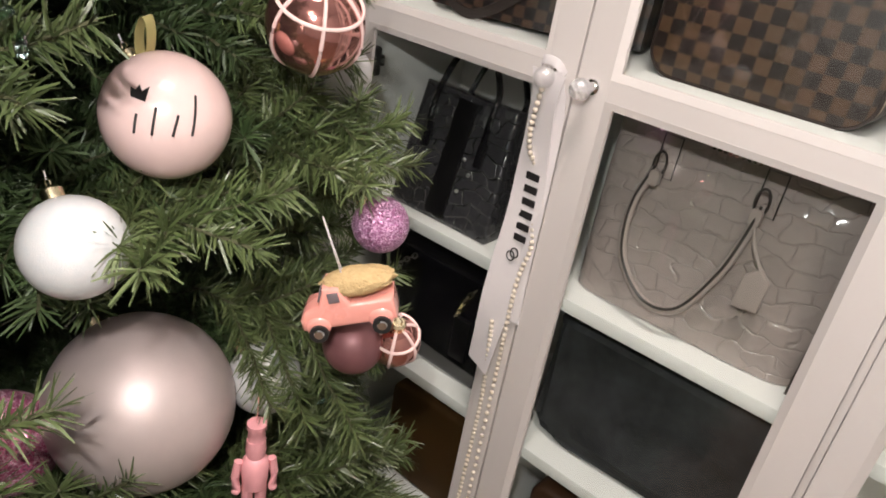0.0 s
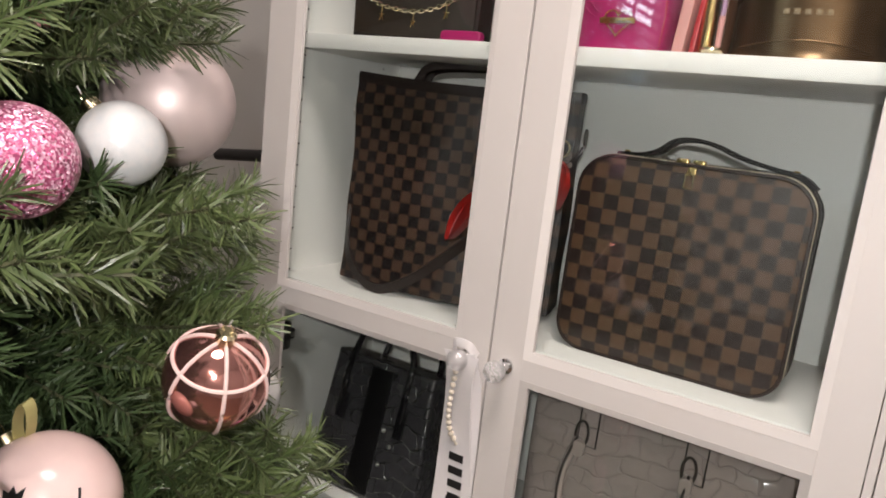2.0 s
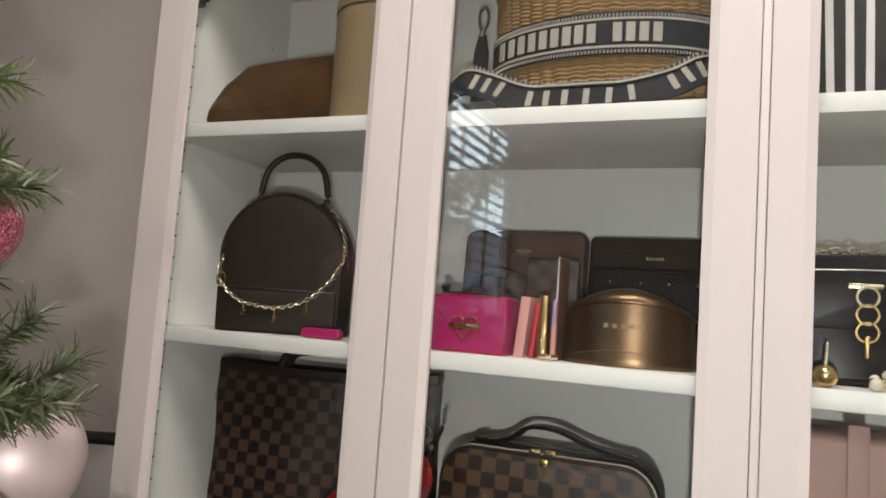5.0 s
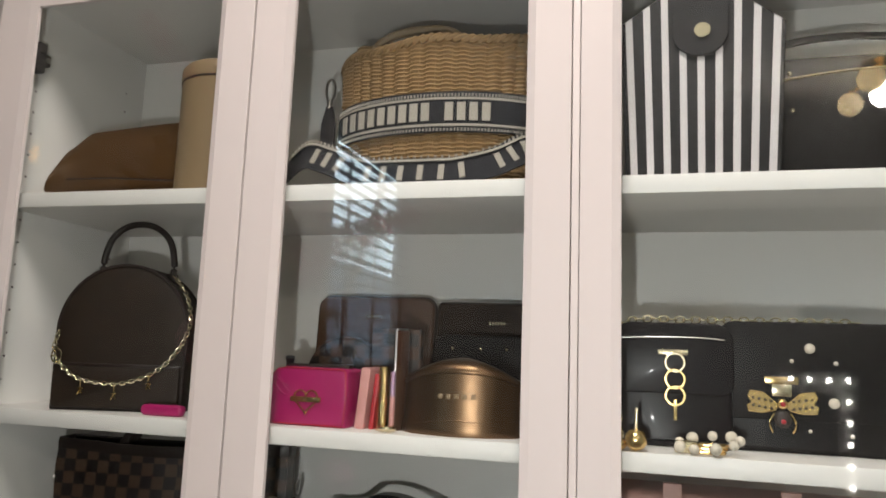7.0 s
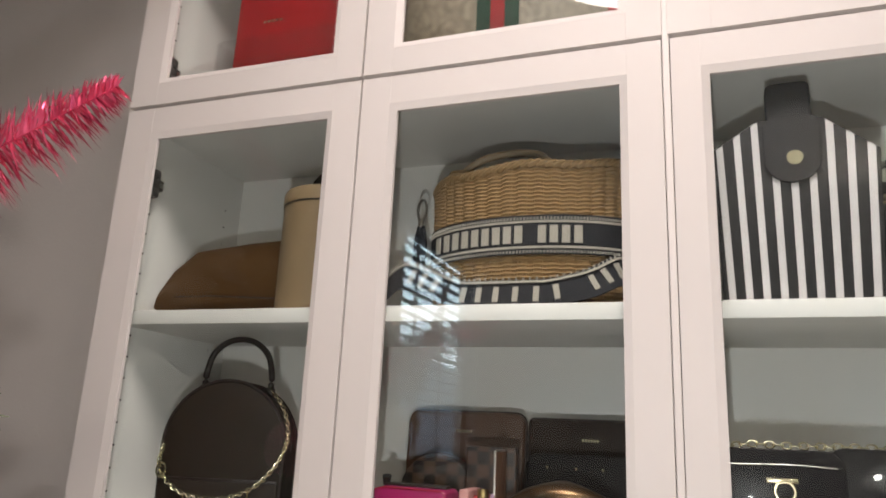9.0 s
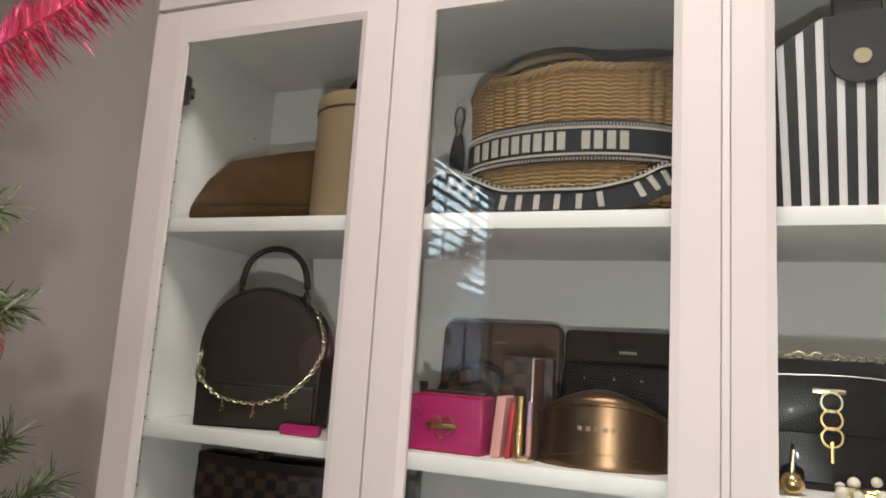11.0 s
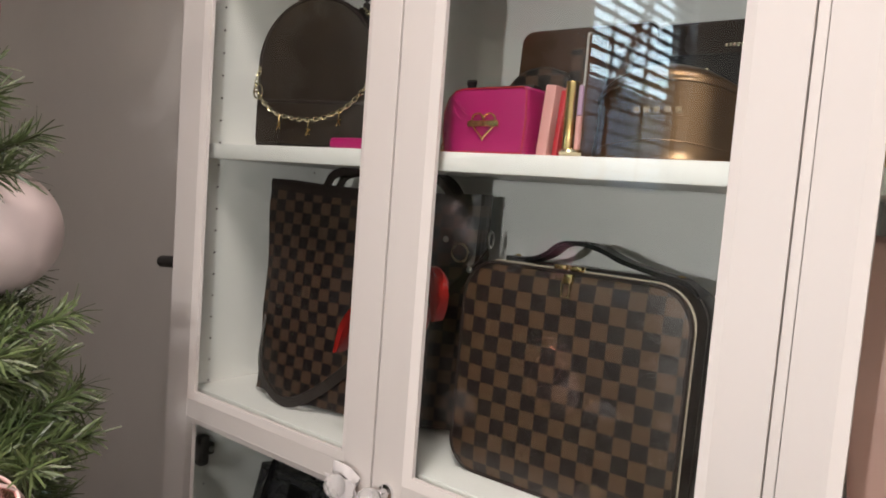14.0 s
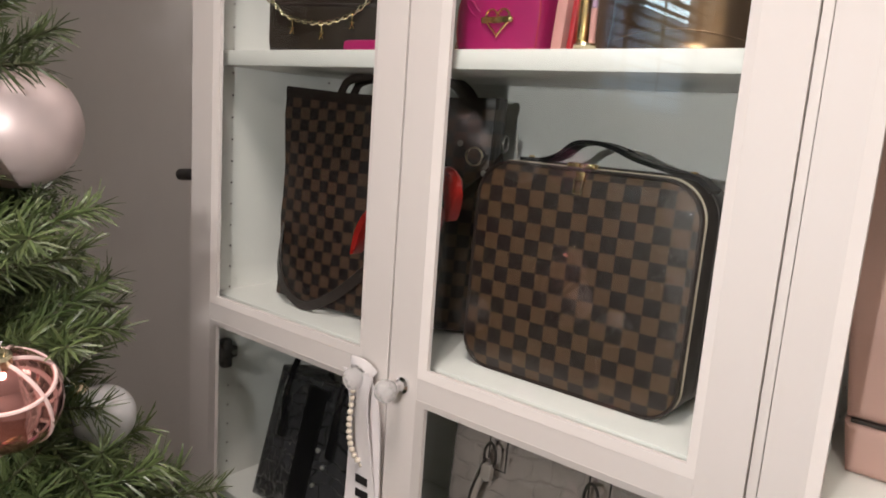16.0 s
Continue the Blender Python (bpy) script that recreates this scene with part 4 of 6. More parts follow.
# ---- top compartments ----
def basket():
    t = thing("straw_basket_bag", "woven straw basket bag with dark lettered webbing band", "bag", pose(0.212, 0.150, Z5))
    RX, RY, H, N = 0.148, 0.085, 0.199, 176
    def ring(u, a, out=0.0):
        k = 0.965 + 0.045 * u
        return Vector(((RX * k + out) * math.cos(a), (RY * k + out) * math.sin(a), 0))
    def rim(a):
        return 0.0025 * math.sin(7 * a) + 0.004 * math.cos(a)
    b = bmesh.new()
    rows = 36
    for i in range(rows):
        u = i / (rows - 1)
        pts = []
        for j in range(N):
            a = 2 * math.pi * j / N
            p = ring(u, a, 0.0024 * math.cos(math.pi * j / 2) + 0.0004 * math.sin(i * 2.4 + j * 0.7))
            p.z = 0.004 + (H - 0.012 + rim(a) * u) * u
            pts.append(p)
        tube(pts, 0.0030, 4, True, bm=b)
    part("weave", b, WICKER, t)
    b = bmesh.new()
    for j in range(88):
        a = 2 * math.pi * (j + 0.5) / 88
        tube([ring(u, a) + Vector((0, 0, 0.003 + (H - 0.01 + rim(a) * u) * u)) for u in (0, 0.25, 0.5, 0.75, 1)], 0.0018, 4, bm=b)
    part("stakes", b, WICKER, t)
    b = bmesh.new()
    for k in range(2):
        tube([ring(1, a, 0.002) + Vector((0, 0.002 * math.sin(44 * a + k * 3.1), H - 0.006 + rim(a) + 0.003 * math.cos(44 * a + k * 3.14))) for a in (2 * math.pi * j / N for j in range(N))], 0.0040, 6, True, bm=b)
    part("rim", b, WICKER, t)
    pts = curve_points([(-0.103, -0.040, H - 0.012), (-0.096, -0.038, H + 0.010), (-0.070, -0.034, H + 0.029), (-0.030, -0.032, H + 0.035), (0.006, -0.032, H + 0.031), (0.026, -0.036, H + 0.014), (0.032, -0.044, H - 0.010)], 40)
    part("handle", tube(pts, 0.0062, 8), BEIGE, t)
    for x in (-0.104, 0.031):
        part("handle_wrap", tube([(x + 0.011 * math.cos(a), -0.050 + 0.008 * math.sin(a) + k * 0.001, H - 0.008 + k * 0.0045) for k in range(4) for a in (2 * math.pi * i / 10 for i in range(10))], 0.0030, 5), WICKER, t)
    part("base", lathe([(0.0001, 0), (1, 0), (1, 0.006), (0.0001, 0.006)], 40), WICKER, t, where=Matrix.Diagonal((RX * 0.93, RY * 0.93, 1, 1)))
    # webbing band round the middle, with woven borders and letter blocks
    def band(z0, z1, mat, name, off):
        bb = bmesh.new()
        R = [[bb.verts.new(ring(0.5, 2 * math.pi * j / N, o) + Vector((0, 0, z))) for j in range(N)] for o, z in ((off, z0), (off, z1), (off - 0.003, z1), (off - 0.003, z0))]
        for A, B in zip(R, R[1:] + R[:1]):
            for j in range(N):
                bb.faces.new((A[j], A[(j + 1) % N], B[(j + 1) % N], B[j]))
        bmesh.ops.recalc_face_normals(bb, faces=bb.faces[:])
        return part(name, bb, mat, t)
    bd = band(0.070, 0.122, NAVY, "band", 0.0085)
    for z in (0.0775, 0.1115):
        band(z, z + 0.003, BEIGE_WEB, "band_border", 0.0094)
    b = bmesh.new()
    for z in (0.0725, 0.117):
        for j in range(0, 220):
            a = 2 * math.pi * j / 220
            p = ring(0.5, a, 0.0088) + Vector((0, 0, z))
            box(p.x - 0.0008, p.x + 0.0008, p.y - 0.0008, p.y + 0.0008, z - 0.0012, z + 0.0022, bm=b)
    part("stitching", b, BEIGE_WEB, t)
    letters = bmesh.new()
    k = 0
    for j in range(14):
        if j == 9:
            continue
        x = -0.129 + j * 0.0152
        a = -math.acos(max(-1, min(1, x / (RX + 0.008))))
        p, q = ring(0.5, a, 0.0098), ring(0.5, a + 0.0092 / 0.15, 0.0098)
        mid, d = (p + q) / 2, (q - p).normalized()
        bb = box(-0.0052, 0.0052, -0.0007, 0.0007, 0.0845, 0.1075)
        bmesh.ops.transform(bb, matrix=Matrix.Translation(mid) @ Matrix.Rotation(math.atan2(d.y, d.x), 4, "Z"), verts=bb.verts[:])
        join(letters, bb)
    part("lettering", letters, BEIGE_WEB, t, "ecru letter blocks")
    # clip and tab at the side
    b = tube([(-0.176 + 0.007 * math.cos(a), 0.0, 0.170 + 0.016 * math.sin(a)) for a in (2 * math.pi * i / 18 for i in range(18))], 0.0022, 6, True, up=(0, 1, 0))
    rod((-0.176, 0, 0.154), (-0.177, 0, 0.142), 0.004, bm=b)
    part("clip", b, METAL, t)
    part("strap_tab", slab([(-0.188, 0.05), (-0.166, 0.05), (-0.166, 0.12), (-0.171, 0.145), (-0.181, 0.145), (-0.187, 0.12)], -0.003, 0.003, 0.001), NAVY, t)


basket()


def strap_band():
    t = thing("shoulder_strap", "dark lettered webbing strap lying before a basket", "strap")
    pts = curve_points([(-0.030, 0.10, Z5 + 0.012), (0.010, 0.075, Z5 + 0.030), (0.050, 0.058, Z5 + 0.052), (0.090, 0.050, Z5 + 0.042), (0.135, 0.046, Z5 + 0.024), (0.185, 0.045, Z5 + 0.020), (0.245, 0.046, Z5 + 0.022), (0.300, 0.052, Z5 + 0.034), (0.335, 0.064, Z5 + 0.052), (0.372, 0.10, Z5 + 0.062)], 70)
    up = [(0, 0.35, 1)] * len(pts)
    low = [Vector(p) - Vector((0, 0, 0.006)) for p in pts]
    for p in low:
        p.z = max(p.z, Z5 + 0.016)
    part("webbing", strip(low, 0.040, 0.0025, up), NAVY, t)
    edge = [p + Vector((0, 0.003, 0.0155)) for p in low]
    part("border", strip([p + Vector((0, -0.0025, 0)) for p in edge], 0.003, 0.0012, up), BEIGE_WEB, t)
    b = bmesh.new()
    for i in range(1, len(edge) - 1):
        p = edge[i] + Vector((0, -0.002, 0.004))
        box(p.x - 0.001, p.x + 0.001, p.y - 0.0008, p.y + 0.0008, p.z - 0.0016, p.z + 0.0016, bm=b)
    part("stitching", b, BEIGE_WEB, t)
    b = bmesh.new()
    for i in range(17, 57, 3):
        if i in (26, 47):
            continue
        p, q = low[i], low[min(i + 1, len(low) - 1)]
        d = q - p
        bb = box(-0.0036, 0.0036, -0.0008, 0.0008, -0.011, 0.0095)
        bmesh.ops.transform(bb, matrix=Matrix.Translation((p.x, p.y - 0.0024, p.z)) @ Matrix.Rotation(math.atan2(d.y, d.x), 4, "Z") @ Matrix.Rotation(-math.atan2(d.z, abs(d.x)), 4, "Y") @ Matrix.Rotation(-0.30, 4, "X"), verts=bb.verts[:])
        join(b, bb)
    part("lettering", b, BEIGE_WEB, t, "ecru letter blocks")


strap_band()

t = thing("bucket_bag", "beige round leather box bag with thin lid seam", "bag", pose(-0.098, 0.110, Z5))
part("body", lathe([(0.0001, 0), (0.066, 0), (0.069, 0.003), (0.069, 0.160), (0.0001, 0.160)], 48), BEIGE, t)
part("lid", lathe([(0.0001, 0.162), (0.0705, 0.162), (0.0705, 0.178), (0.067, 0.184), (0.0001, 0.186)], 48), BEIGE, t)
part("seam", lathe([(0.06, 0.1600), (0.0702, 0.1600), (0.0702, 0.1622), (0.06, 0.1622)], 48), DARK_EDGE, t)
part("handle", strip(curve_points([(-0.045, 0.02, 0.184), (-0.045, 0.02, 0.21), (-0.02, 0.02, 0.235), (0.03, 0.02, 0.235), (0.05, 0.02, 0.184)], 30), 0.014, 0.004, (0, 1, 0)), BROWN_TRIM, t)

t = thing("clutch_bag", "brown leather clutch with gathered soft corner", "bag", pose(0, 0, Z5))
b = bmesh.new()
secs = ((-0.340, 0.040, 0.045, 0.030), (-0.336, 0.078, 0.065, 0.034), (-0.320, 0.106, 0.080, 0.036), (-0.285, 0.117, 0.092, 0.038), (-0.24, 0.122, 0.103, 0.040), (-0.19, 0.128, 0.115, 0.040), (-0.15, 0.132, 0.12, 0.040), (-0.10, 0.134, 0.125, 0.038))
rows = []
for x, h, y, d in secs:
    rows.append([b.verts.new((x + 0.003 * math.sin(5 * a + x * 60), y + 0.02 + (d - 0.022 * max(0, math.sin(a))) * math.cos(a), h / 2 + (h / 2 - 0.0005) * math.copysign(abs(math.sin(a)) ** 0.6, math.sin(a)) + (0.002 * math.sin(3 * a + x * 90) if math.sin(a) > 0 else 0))) for a in (2 * math.pi * i / 28 for i in range(28))])
for A, B in zip(rows, rows[1:]):
    for j in range(28):
        b.faces.new((A[j], A[(j + 1) % 28], B[(j + 1) % 28], B[j]))
b.faces.new(rows[0]), b.faces.new(rows[-1])
bmesh.ops.recalc_face_normals(b, faces=b.faces[:])
part("body", b, SUEDE, t)
part("flap_seam", tube([(-0.315, 0.048, 0.024), (-0.25, 0.058, 0.026), (-0.17, 0.072, 0.024), (-0.12, 0.08, 0.024)], 0.0012, 6), BROWN_TRIM, t)


def stripe_bag():
    t = thing("striped_bag", "black and white striped bag with black snap tab", "bag", pose(0.530, 0.030, Z5, 0, 0, -3))
    top = [(0.088, 0.166), (0.034, 0.210), (-0.034, 0.213), (-0.084, 0.180)]
    o = [(-0.079, 0.0), (0.078, 0.0)] + top
    part("body", slab(o, 0.002, 0.045, 0.003, 2), BLACK_STRIPE, t)
    def height(x):
        P = [(-0.09, 0.176), (-0.084, 0.180), (-0.034, 0.213), (0.034, 0.210), (0.088, 0.166), (0.1, 0.15)]
        for (a, h1), (c, h2) in zip(P, P[1:]):
            if a <= x <= c:
                return h1 + (h2 - h1) * (x - a) / (c - a)
        return 0.16
    for i in range(9):
        u = (i + 0.55) / 9.0
        xb, xt = -0.079 + 0.157 * u, -0.086 + 0.174 * u
        w = 0.0037
        bb = bmesh.new()
        pts = [(xb - w, 0.001), (xb + w, 0.001), (xt + w, height(xt + w) - 0.003), (xt - w, height(xt - w) - 0.003)]
        part("stripe", slab(pts, 0.0008, 0.003, 0.0), WHITE_STRIPE, t)
    tab = round_rect(-0.028, 0.030, 0.132, 0.212, 0.014, 8, 0.028)
    part("tab", slab(tab, -0.004, 0.0005, 0.001), BLACK_STRIPE, t)
    part("tab_loop", slab(round_rect(-0.023, 0.024, 0.205, 0.258, 0.008, 4, 0.004), 0.004, 0.034, 0.003), BLACK_STRIPE, t)
    part("snap", rod((0.003, -0.0065, 0.160), (0.003, -0.003, 0.160), 0.0085, 0.0085, 20), PALE_GOLD, t)


stripe_bag()
t = thing("black_bag", "black leather bag with thin top handle", "bag", pose(0.69, 0.13, Z5))
part("body", slab(round_rect(-0.10, 0.115, 0.0, 0.150, 0.025, 6, 0.008), -0.04, 0.05, 0.012, 4), BLACK_LEATHER, t)
part("handle", tube(curve_points([(-0.085, 0, 0.146), (-0.07, 0, 0.176), (0.0, 0, 0.186), (0.08, 0, 0.176), (0.09, 0, 0.146)], 30), 0.005, 8, flat=0.6), BLACK_LEATHER, t)
part("zip", tube(curve_points([(-0.09, -0.041, 0.118), (0.0, -0.041, 0.128), (0.10, -0.041, 0.13)], 20), 0.0018, 6), PALE_GOLD, t)
for x, z in ((-0.06, 0.128), (-0.066, 0.12), (-0.058, 0.085)):
    part("stud", ball(0.003, (x, -0.041, z), u=10, v=8), PALE_GOLD, t)

# ---- second cabinet, below ----
t = thing("evening_bag", "black patent bag with gold chain and ring clasp", "bag", pose(0.515, 0.085, Z4))
part("body", slab(round_rect(-0.078, 0.048, 0.0, 0.134, 0.020, 6, 0.006), 0.0, 0.06, 0.008, 4), EVENING, t)
part("flap", slab(round_rect(-0.079, 0.049, 0.058, 0.136, 0.020, 6, 0.012), -0.005, 0.001, 0.002), EVENING, t)
part("zip", tube(curve_points([(-0.07, -0.006, 0.118), (0.0, -0.006, 0.120), (0.040, -0.006, 0.118)], 12), 0.0007, 6), METAL, t)
chain(curve_points([(-0.07, -0.012, 0.004), (-0.074, -0.012, 0.06), (-0.074, -0.006, 0.12), (-0.055, 0.012, 0.139), (0.0, 0.012, 0.140), (0.05, 0.02, 0.141), (0.10, 0.03, 0.1415), (0.18, 0.03, 0.1415)], 120), 0.0038, 0.0011, t, PALE_GOLD)
part("clasp_bar", box(-0.030, 0.002, -0.009, -0.005, 0.100, 0.106, 0.001), PALE_GOLD, t)
for k, z in enumerate((0.092, 0.074, 0.056)):
    part("clasp_ring", tube([(-0.012 + 0.010 * math.cos(a), -0.009, z + 0.010 * math.sin(a)) for a in (2 * math.pi * i / 20 for i in range(20))], 0.0019, 6, True, up=(0, 1, 0)), GOLD if k else PALE_GOLD, t)
part("clasp_pin", rod((-0.012, -0.009, 0.030), (-0.012, -0.009, 0.052), 0.0022), GOLD, t)

t = thing("bee_bag", "black leather bag with jewelled gold bee clasp", "bag", pose(0.652, 0.100, Z4))
part("body", slab(round_rect(-0.098, 0.085, 0.0, 0.138, 0.012, 5, 0.006), 0.0, 0.07, 0.006, 3), BLACK_LEATHER, t)
part("flap", slab(round_rect(-0.099, 0.086, 0.035, 0.140, 0.012, 5, 0.010), -0.004, 0.001, 0.0015), BLACK_LEATHER, t)
part("clasp_plate", box(-0.056, -0.022, -0.007, -0.004, 0.073, 0.081, 0.001), GOLD, t)
part("clasp_tab", box(-0.049, -0.029, -0.008, -0.004, 0.060, 0.073, 0.001), PALE_GOLD, t)
for s in (-1, 1):
    o = [(-0.039 + s * 0.004, 0.052), (-0.039 + s * 0.018, 0.064), (-0.039 + s * 0.032, 0.066), (-0.039 + s * 0.035, 0.060), (-0.039 + s * 0.031, 0.053), (-0.039 + s * 0.036, 0.050), (-0.039 + s * 0.034, 0.043), (-0.039 + s * 0.020, 0.042), (-0.039 + s * 0.006, 0.045)]
    wg = part("wing", slab(o if s > 0 else o[::-1], -0.009, -0.006, 0.0005, 1), GOLD, t)
    b = bmesh.new()
    for i in range(4):
        for j in range(2):
            ball(0.0016, (-0.039 + s * (0.011 + i * 0.006), -0.0095, 0.047 + j * 0.008 + i * 0.001), (1, 0.5, 1), bm=b, u=8, v=6)
    part("jewels", b, DARK_EDGE, wg)
part("bee_body", ball(0.009, (-0.039, -0.009, 0.036), (0.95, 0.5, 1.05)), DARK_EDGE, t, "dark enamel bee body")
part("bee_head", ball(0.0055, (-0.039, -0.010, 0.052), (1, 0.6, 1)), GOLD, t)
for z in (0.052, 0.034):
    part("jewel", ball(0.0026, (-0.039, -0.0138, z), (1, 0.6, 1), u=12, v=8), RED_CARD, t)
for s in (-1, 1):
    part("leg", tube(curve_points([(-0.039 + s * 0.008, -0.007, 0.042), (-0.039 + s * 0.013, -0.008, 0.032), (-0.039 + s * 0.010, -0.007, 0.022)], 10), 0.0012, 6), GOLD, t)
for x, z, r in ((-0.010, 0.112, 0.0055), (0.012, 0.055, 0.0055), (-0.028, 0.098, 0.0022), (0.015, 0.097, 0.0022), (-0.012, 0.025, 0.002), (0.028, 0.022, 0.002)):
    part("pearl_stud", ball(r, (x, -0.006, z), (1, 0.7, 1), u=14, v=10), PEARL, t)

t = thing("perfume_bottle", "tiny gold ball perfume bottles standing on the shelf", "perfume", pose(0.462, 0.030, Z4))
part("bottle", ball(0.0115, (0, 0, 0.0115)), GOLD, t)
part("stopper", rod((0, 0, 0.022), (0.001, 0, 0.044), 0.0020, 0.0014), PALE_GOLD, t)
part("foot", ball(0.006, (-0.015, 0.004, 0.006)), GOLD, t)
part("stem", rod((-0.015, 0.004, 0.011), (-0.018, 0.004, 0.052), 0.0017, 0.0012), PALE_GOLD, t)
t = thing("pearl_bracelet", "pearl bracelet with gold links lying in a heap", "bracelet", pose(0.530, 0.040, Z4))
for i in range(9):
    a = 2 * math.pi * i / 9
    part("pearl", ball(0.0062 if i % 2 else 0.0052, (0.030 * math.cos(a) + 0.004, 0.017 * math.sin(a), 0.006 + 0.006 * (1 + math.sin(a + 0.6))), u=16, v=10), PEARL, t)
for i in range(3):
    part("gold_link", tube([(0.002 + i * 0.002 + 0.017 * math.cos(a), -0.004 + 0.008 * math.sin(a), 0.003 + i * 0.0035) for a in (2 * math.pi * k / 20 for k in range(20))], 0.0017, 6, True), GOLD, t)
part("gold_bow", box(-0.030, -0.006, -0.004, 0.004, 0.0, 0.013, 0.003), PALE_GOLD, t)

t = thing("pink_handbag", "tall dusty pink leather bag with seamed base", "bag", pose(0.560, 0.145, Z3))
part("body", slab([(-0.118, 0.048), (0.118, 0.048), (0.150, 0.30), (-0.150, 0.30)], -0.045, 0.05, 0.012, 4), PINK_BAG, t)
part("base", slab([(-0.112, 0.0), (0.112, 0.0), (0.119, 0.046), (-0.119, 0.046)], -0.047, 0.052, 0.010, 4), PINK_BAG, t)
part("seam", box(-0.1135, 0.1135, -0.0425, 0.0475, 0.0455, 0.0485), DARK_EDGE, t)
for x in (-0.06, 0.06):
    part("strap", box(x - 0.010, x + 0.010, -0.050, -0.0455, 0.12, 0.312, 0.001), PINK_BAG, t)

# ---- lower compartments ----
Z1, Z2 = 0.4832, 0.7552
t = thing("croc_handbag", "taupe glossy embossed handbag with rolled handle and tag", "bag", pose(0.184, 0.060, Z2, -2))
b = bmesh.new()
rows = []
for i in range(12):
    u = i / 11
    hw, d = 0.158 + 0.011 * u, 0.055 * (1 - u) + 0.022 * u
    puff = 0.008 * math.sin(math.pi * u)
    rows.append([b.verts.new((math.copysign(abs(math.cos(a)) ** 0.35, math.cos(a)) * hw, 0.06 + math.copysign(abs(math.sin(a)) ** 0.5, math.sin(a)) * (d + puff), 0.002 + 0.252 * u)) for a in (2 * math.pi * j / 48 for j in range(48))])
for A, B in zip(rows, rows[1:]):
    for j in range(48):
        b.faces.new((A[j], A[(j + 1) % 48], B[(j + 1) % 48], B[j]))
b.faces.new(rows[0][::-1]), b.faces.new(rows[-1])
bmesh.ops.recalc_face_normals(b, faces=b.faces[:])
part("body", b, TAUPE, t)
hp = curve_points([(-0.083, -0.004, 0.205), (-0.094, -0.014, 0.150), (-0.083, -0.020, 0.085), (-0.040, -0.022, 0.042), (0.005, -0.022, 0.050), (0.035, -0.018, 0.110), (0.047, -0.012, 0.160), (0.052, -0.004, 0.205)], 60)
part("handle", tube(hp, 0.0056, 10), TAUPE_PLAIN, t)
part("handle_edge", tube([p + Vector((0, -0.0046, 0.0030)) for p in hp], 0.0019, 6), DARK_EDGE, t)
for x, z in ((-0.079, 0.212), (0.050, 0.212)):
    rg = part("ring", tube([(x + 0.008 * math.cos(a), -0.006, z + 0.016 * math.sin(a)) for a in (2 * math.pi * i / 20 for i in range(20))], 0.0018, 6, True, up=(0, 1, 0)), DARK_EDGE, t)
    part("ring_tab", slab(round_rect(x - 0.007, x + 0.007, z - 0.028, z - 0.008, 0.005), -0.013, -0.005, 0.0015), TAUPE_PLAIN, rg)
    part("keeper", tube([(x + 0.004 + u, 0.004, z + 0.008 + v) for u, v in ((-0.012, -0.026), (0.012, -0.026), (0.012, 0.028), (-0.012, 0.028))], 0.0011, 6, True, up=(0, 1, 0)), DARK_EDGE, t)
part("tag", slab([(0.062, 0.085), (0.092, 0.088), (0.094, 0.128), (0.080, 0.142), (0.064, 0.128)], -0.018, -0.014, 0.001), TAUPE_PLAIN, t)
part("tag_cord", tube(curve_points([(0.05, -0.010, 0.192), (0.062, -0.018, 0.165), (0.078, -0.017, 0.140)], 12), 0.0022, 6), TAUPE_PLAIN, t)
part("lettering", bars(9, -0.035, 0.03, 0.243, 0.2475, 0.026, 0.4, 0.001), CHROME, t)
part("edge_strip", slab([(0.152, 0.0), (0.158, 0.0), (0.168, 0.255), (0.162, 0.255)], 0.004, 0.010, 0.0), DARK_EDGE, t)

t = thing("black_croc_bag", "black embossed handbag with two rolled handles", "bag", pose(-0.232, 0.045, Z2, -14))
b = slab([(-0.088, 0.0), (0.115, 0.0), (0.100, 0.205), (-0.083, 0.205)], 0.0, 0.075, 0.008, 3)
part("body", b, BLACK_CROC, t)
part("centre_panel", box(-0.008, 0.030, -0.004, 0.001, 0.01, 0.195, 0.001), BLACK_LEATHER, t)
for y in (-0.006, 0.075):
    part("handle", tube(curve_points([(-0.045, y, 0.130), (-0.046, y - 0.004, 0.185), (-0.025, y, 0.262), (0.025, y, 0.272), (0.060, y, 0.225), (0.064, y - 0.004, 0.185), (0.062, y, 0.130)], 40), 0.0052, 8), BLACK_PATENT, t)
for x in (-0.046, 0.063):
    part("handle_base", box(x - 0.008, x + 0.008, -0.009, 0.0, 0.105, 0.145, 0.003), BLACK_PATENT, t)
for k, (x, z) in enumerate(((0.04, 0.06), (0.052, 0.09), (0.036, 0.11))):
    part("stud", ball(0.0035, (x, -0.002, z), u=10, v=8), METAL, t)

t = thing("patent_bag", "black patent bag with chain fittings", "bag", pose(-0.19, 0.060, Z1))
part("body", slab(round_rect(-0.150, 0.140, 0.0, 0.200, 0.03, 6, 0.010), 0.0, 0.12, 0.010, 4), BLACK_PATENT, t)
part("tassel", box(0.045, 0.080, -0.012, -0.003, 0.05, 0.13, 0.004), BLACK_LEATHER, t)
chain(curve_points([(-0.10, -0.006, 0.12), (-0.085, -0.010, 0.165), (-0.06, -0.006, 0.19)], 20), 0.004, 0.0011, t, METAL)
chain(curve_points([(0.05, -0.012, 0.135), (0.06, -0.012, 0.165), (0.075, -0.006, 0.19)], 20), 0.004, 0.0011, t, PALE_GOLD)
t = thing("soft_bag", "black soft fabric bag filling a compartment", "bag", pose(0.195, 0.055, Z1))
b = bmesh.new()
bmesh.ops.create_uvsphere(b, u_segments=40, v_segments=24, radius=1)
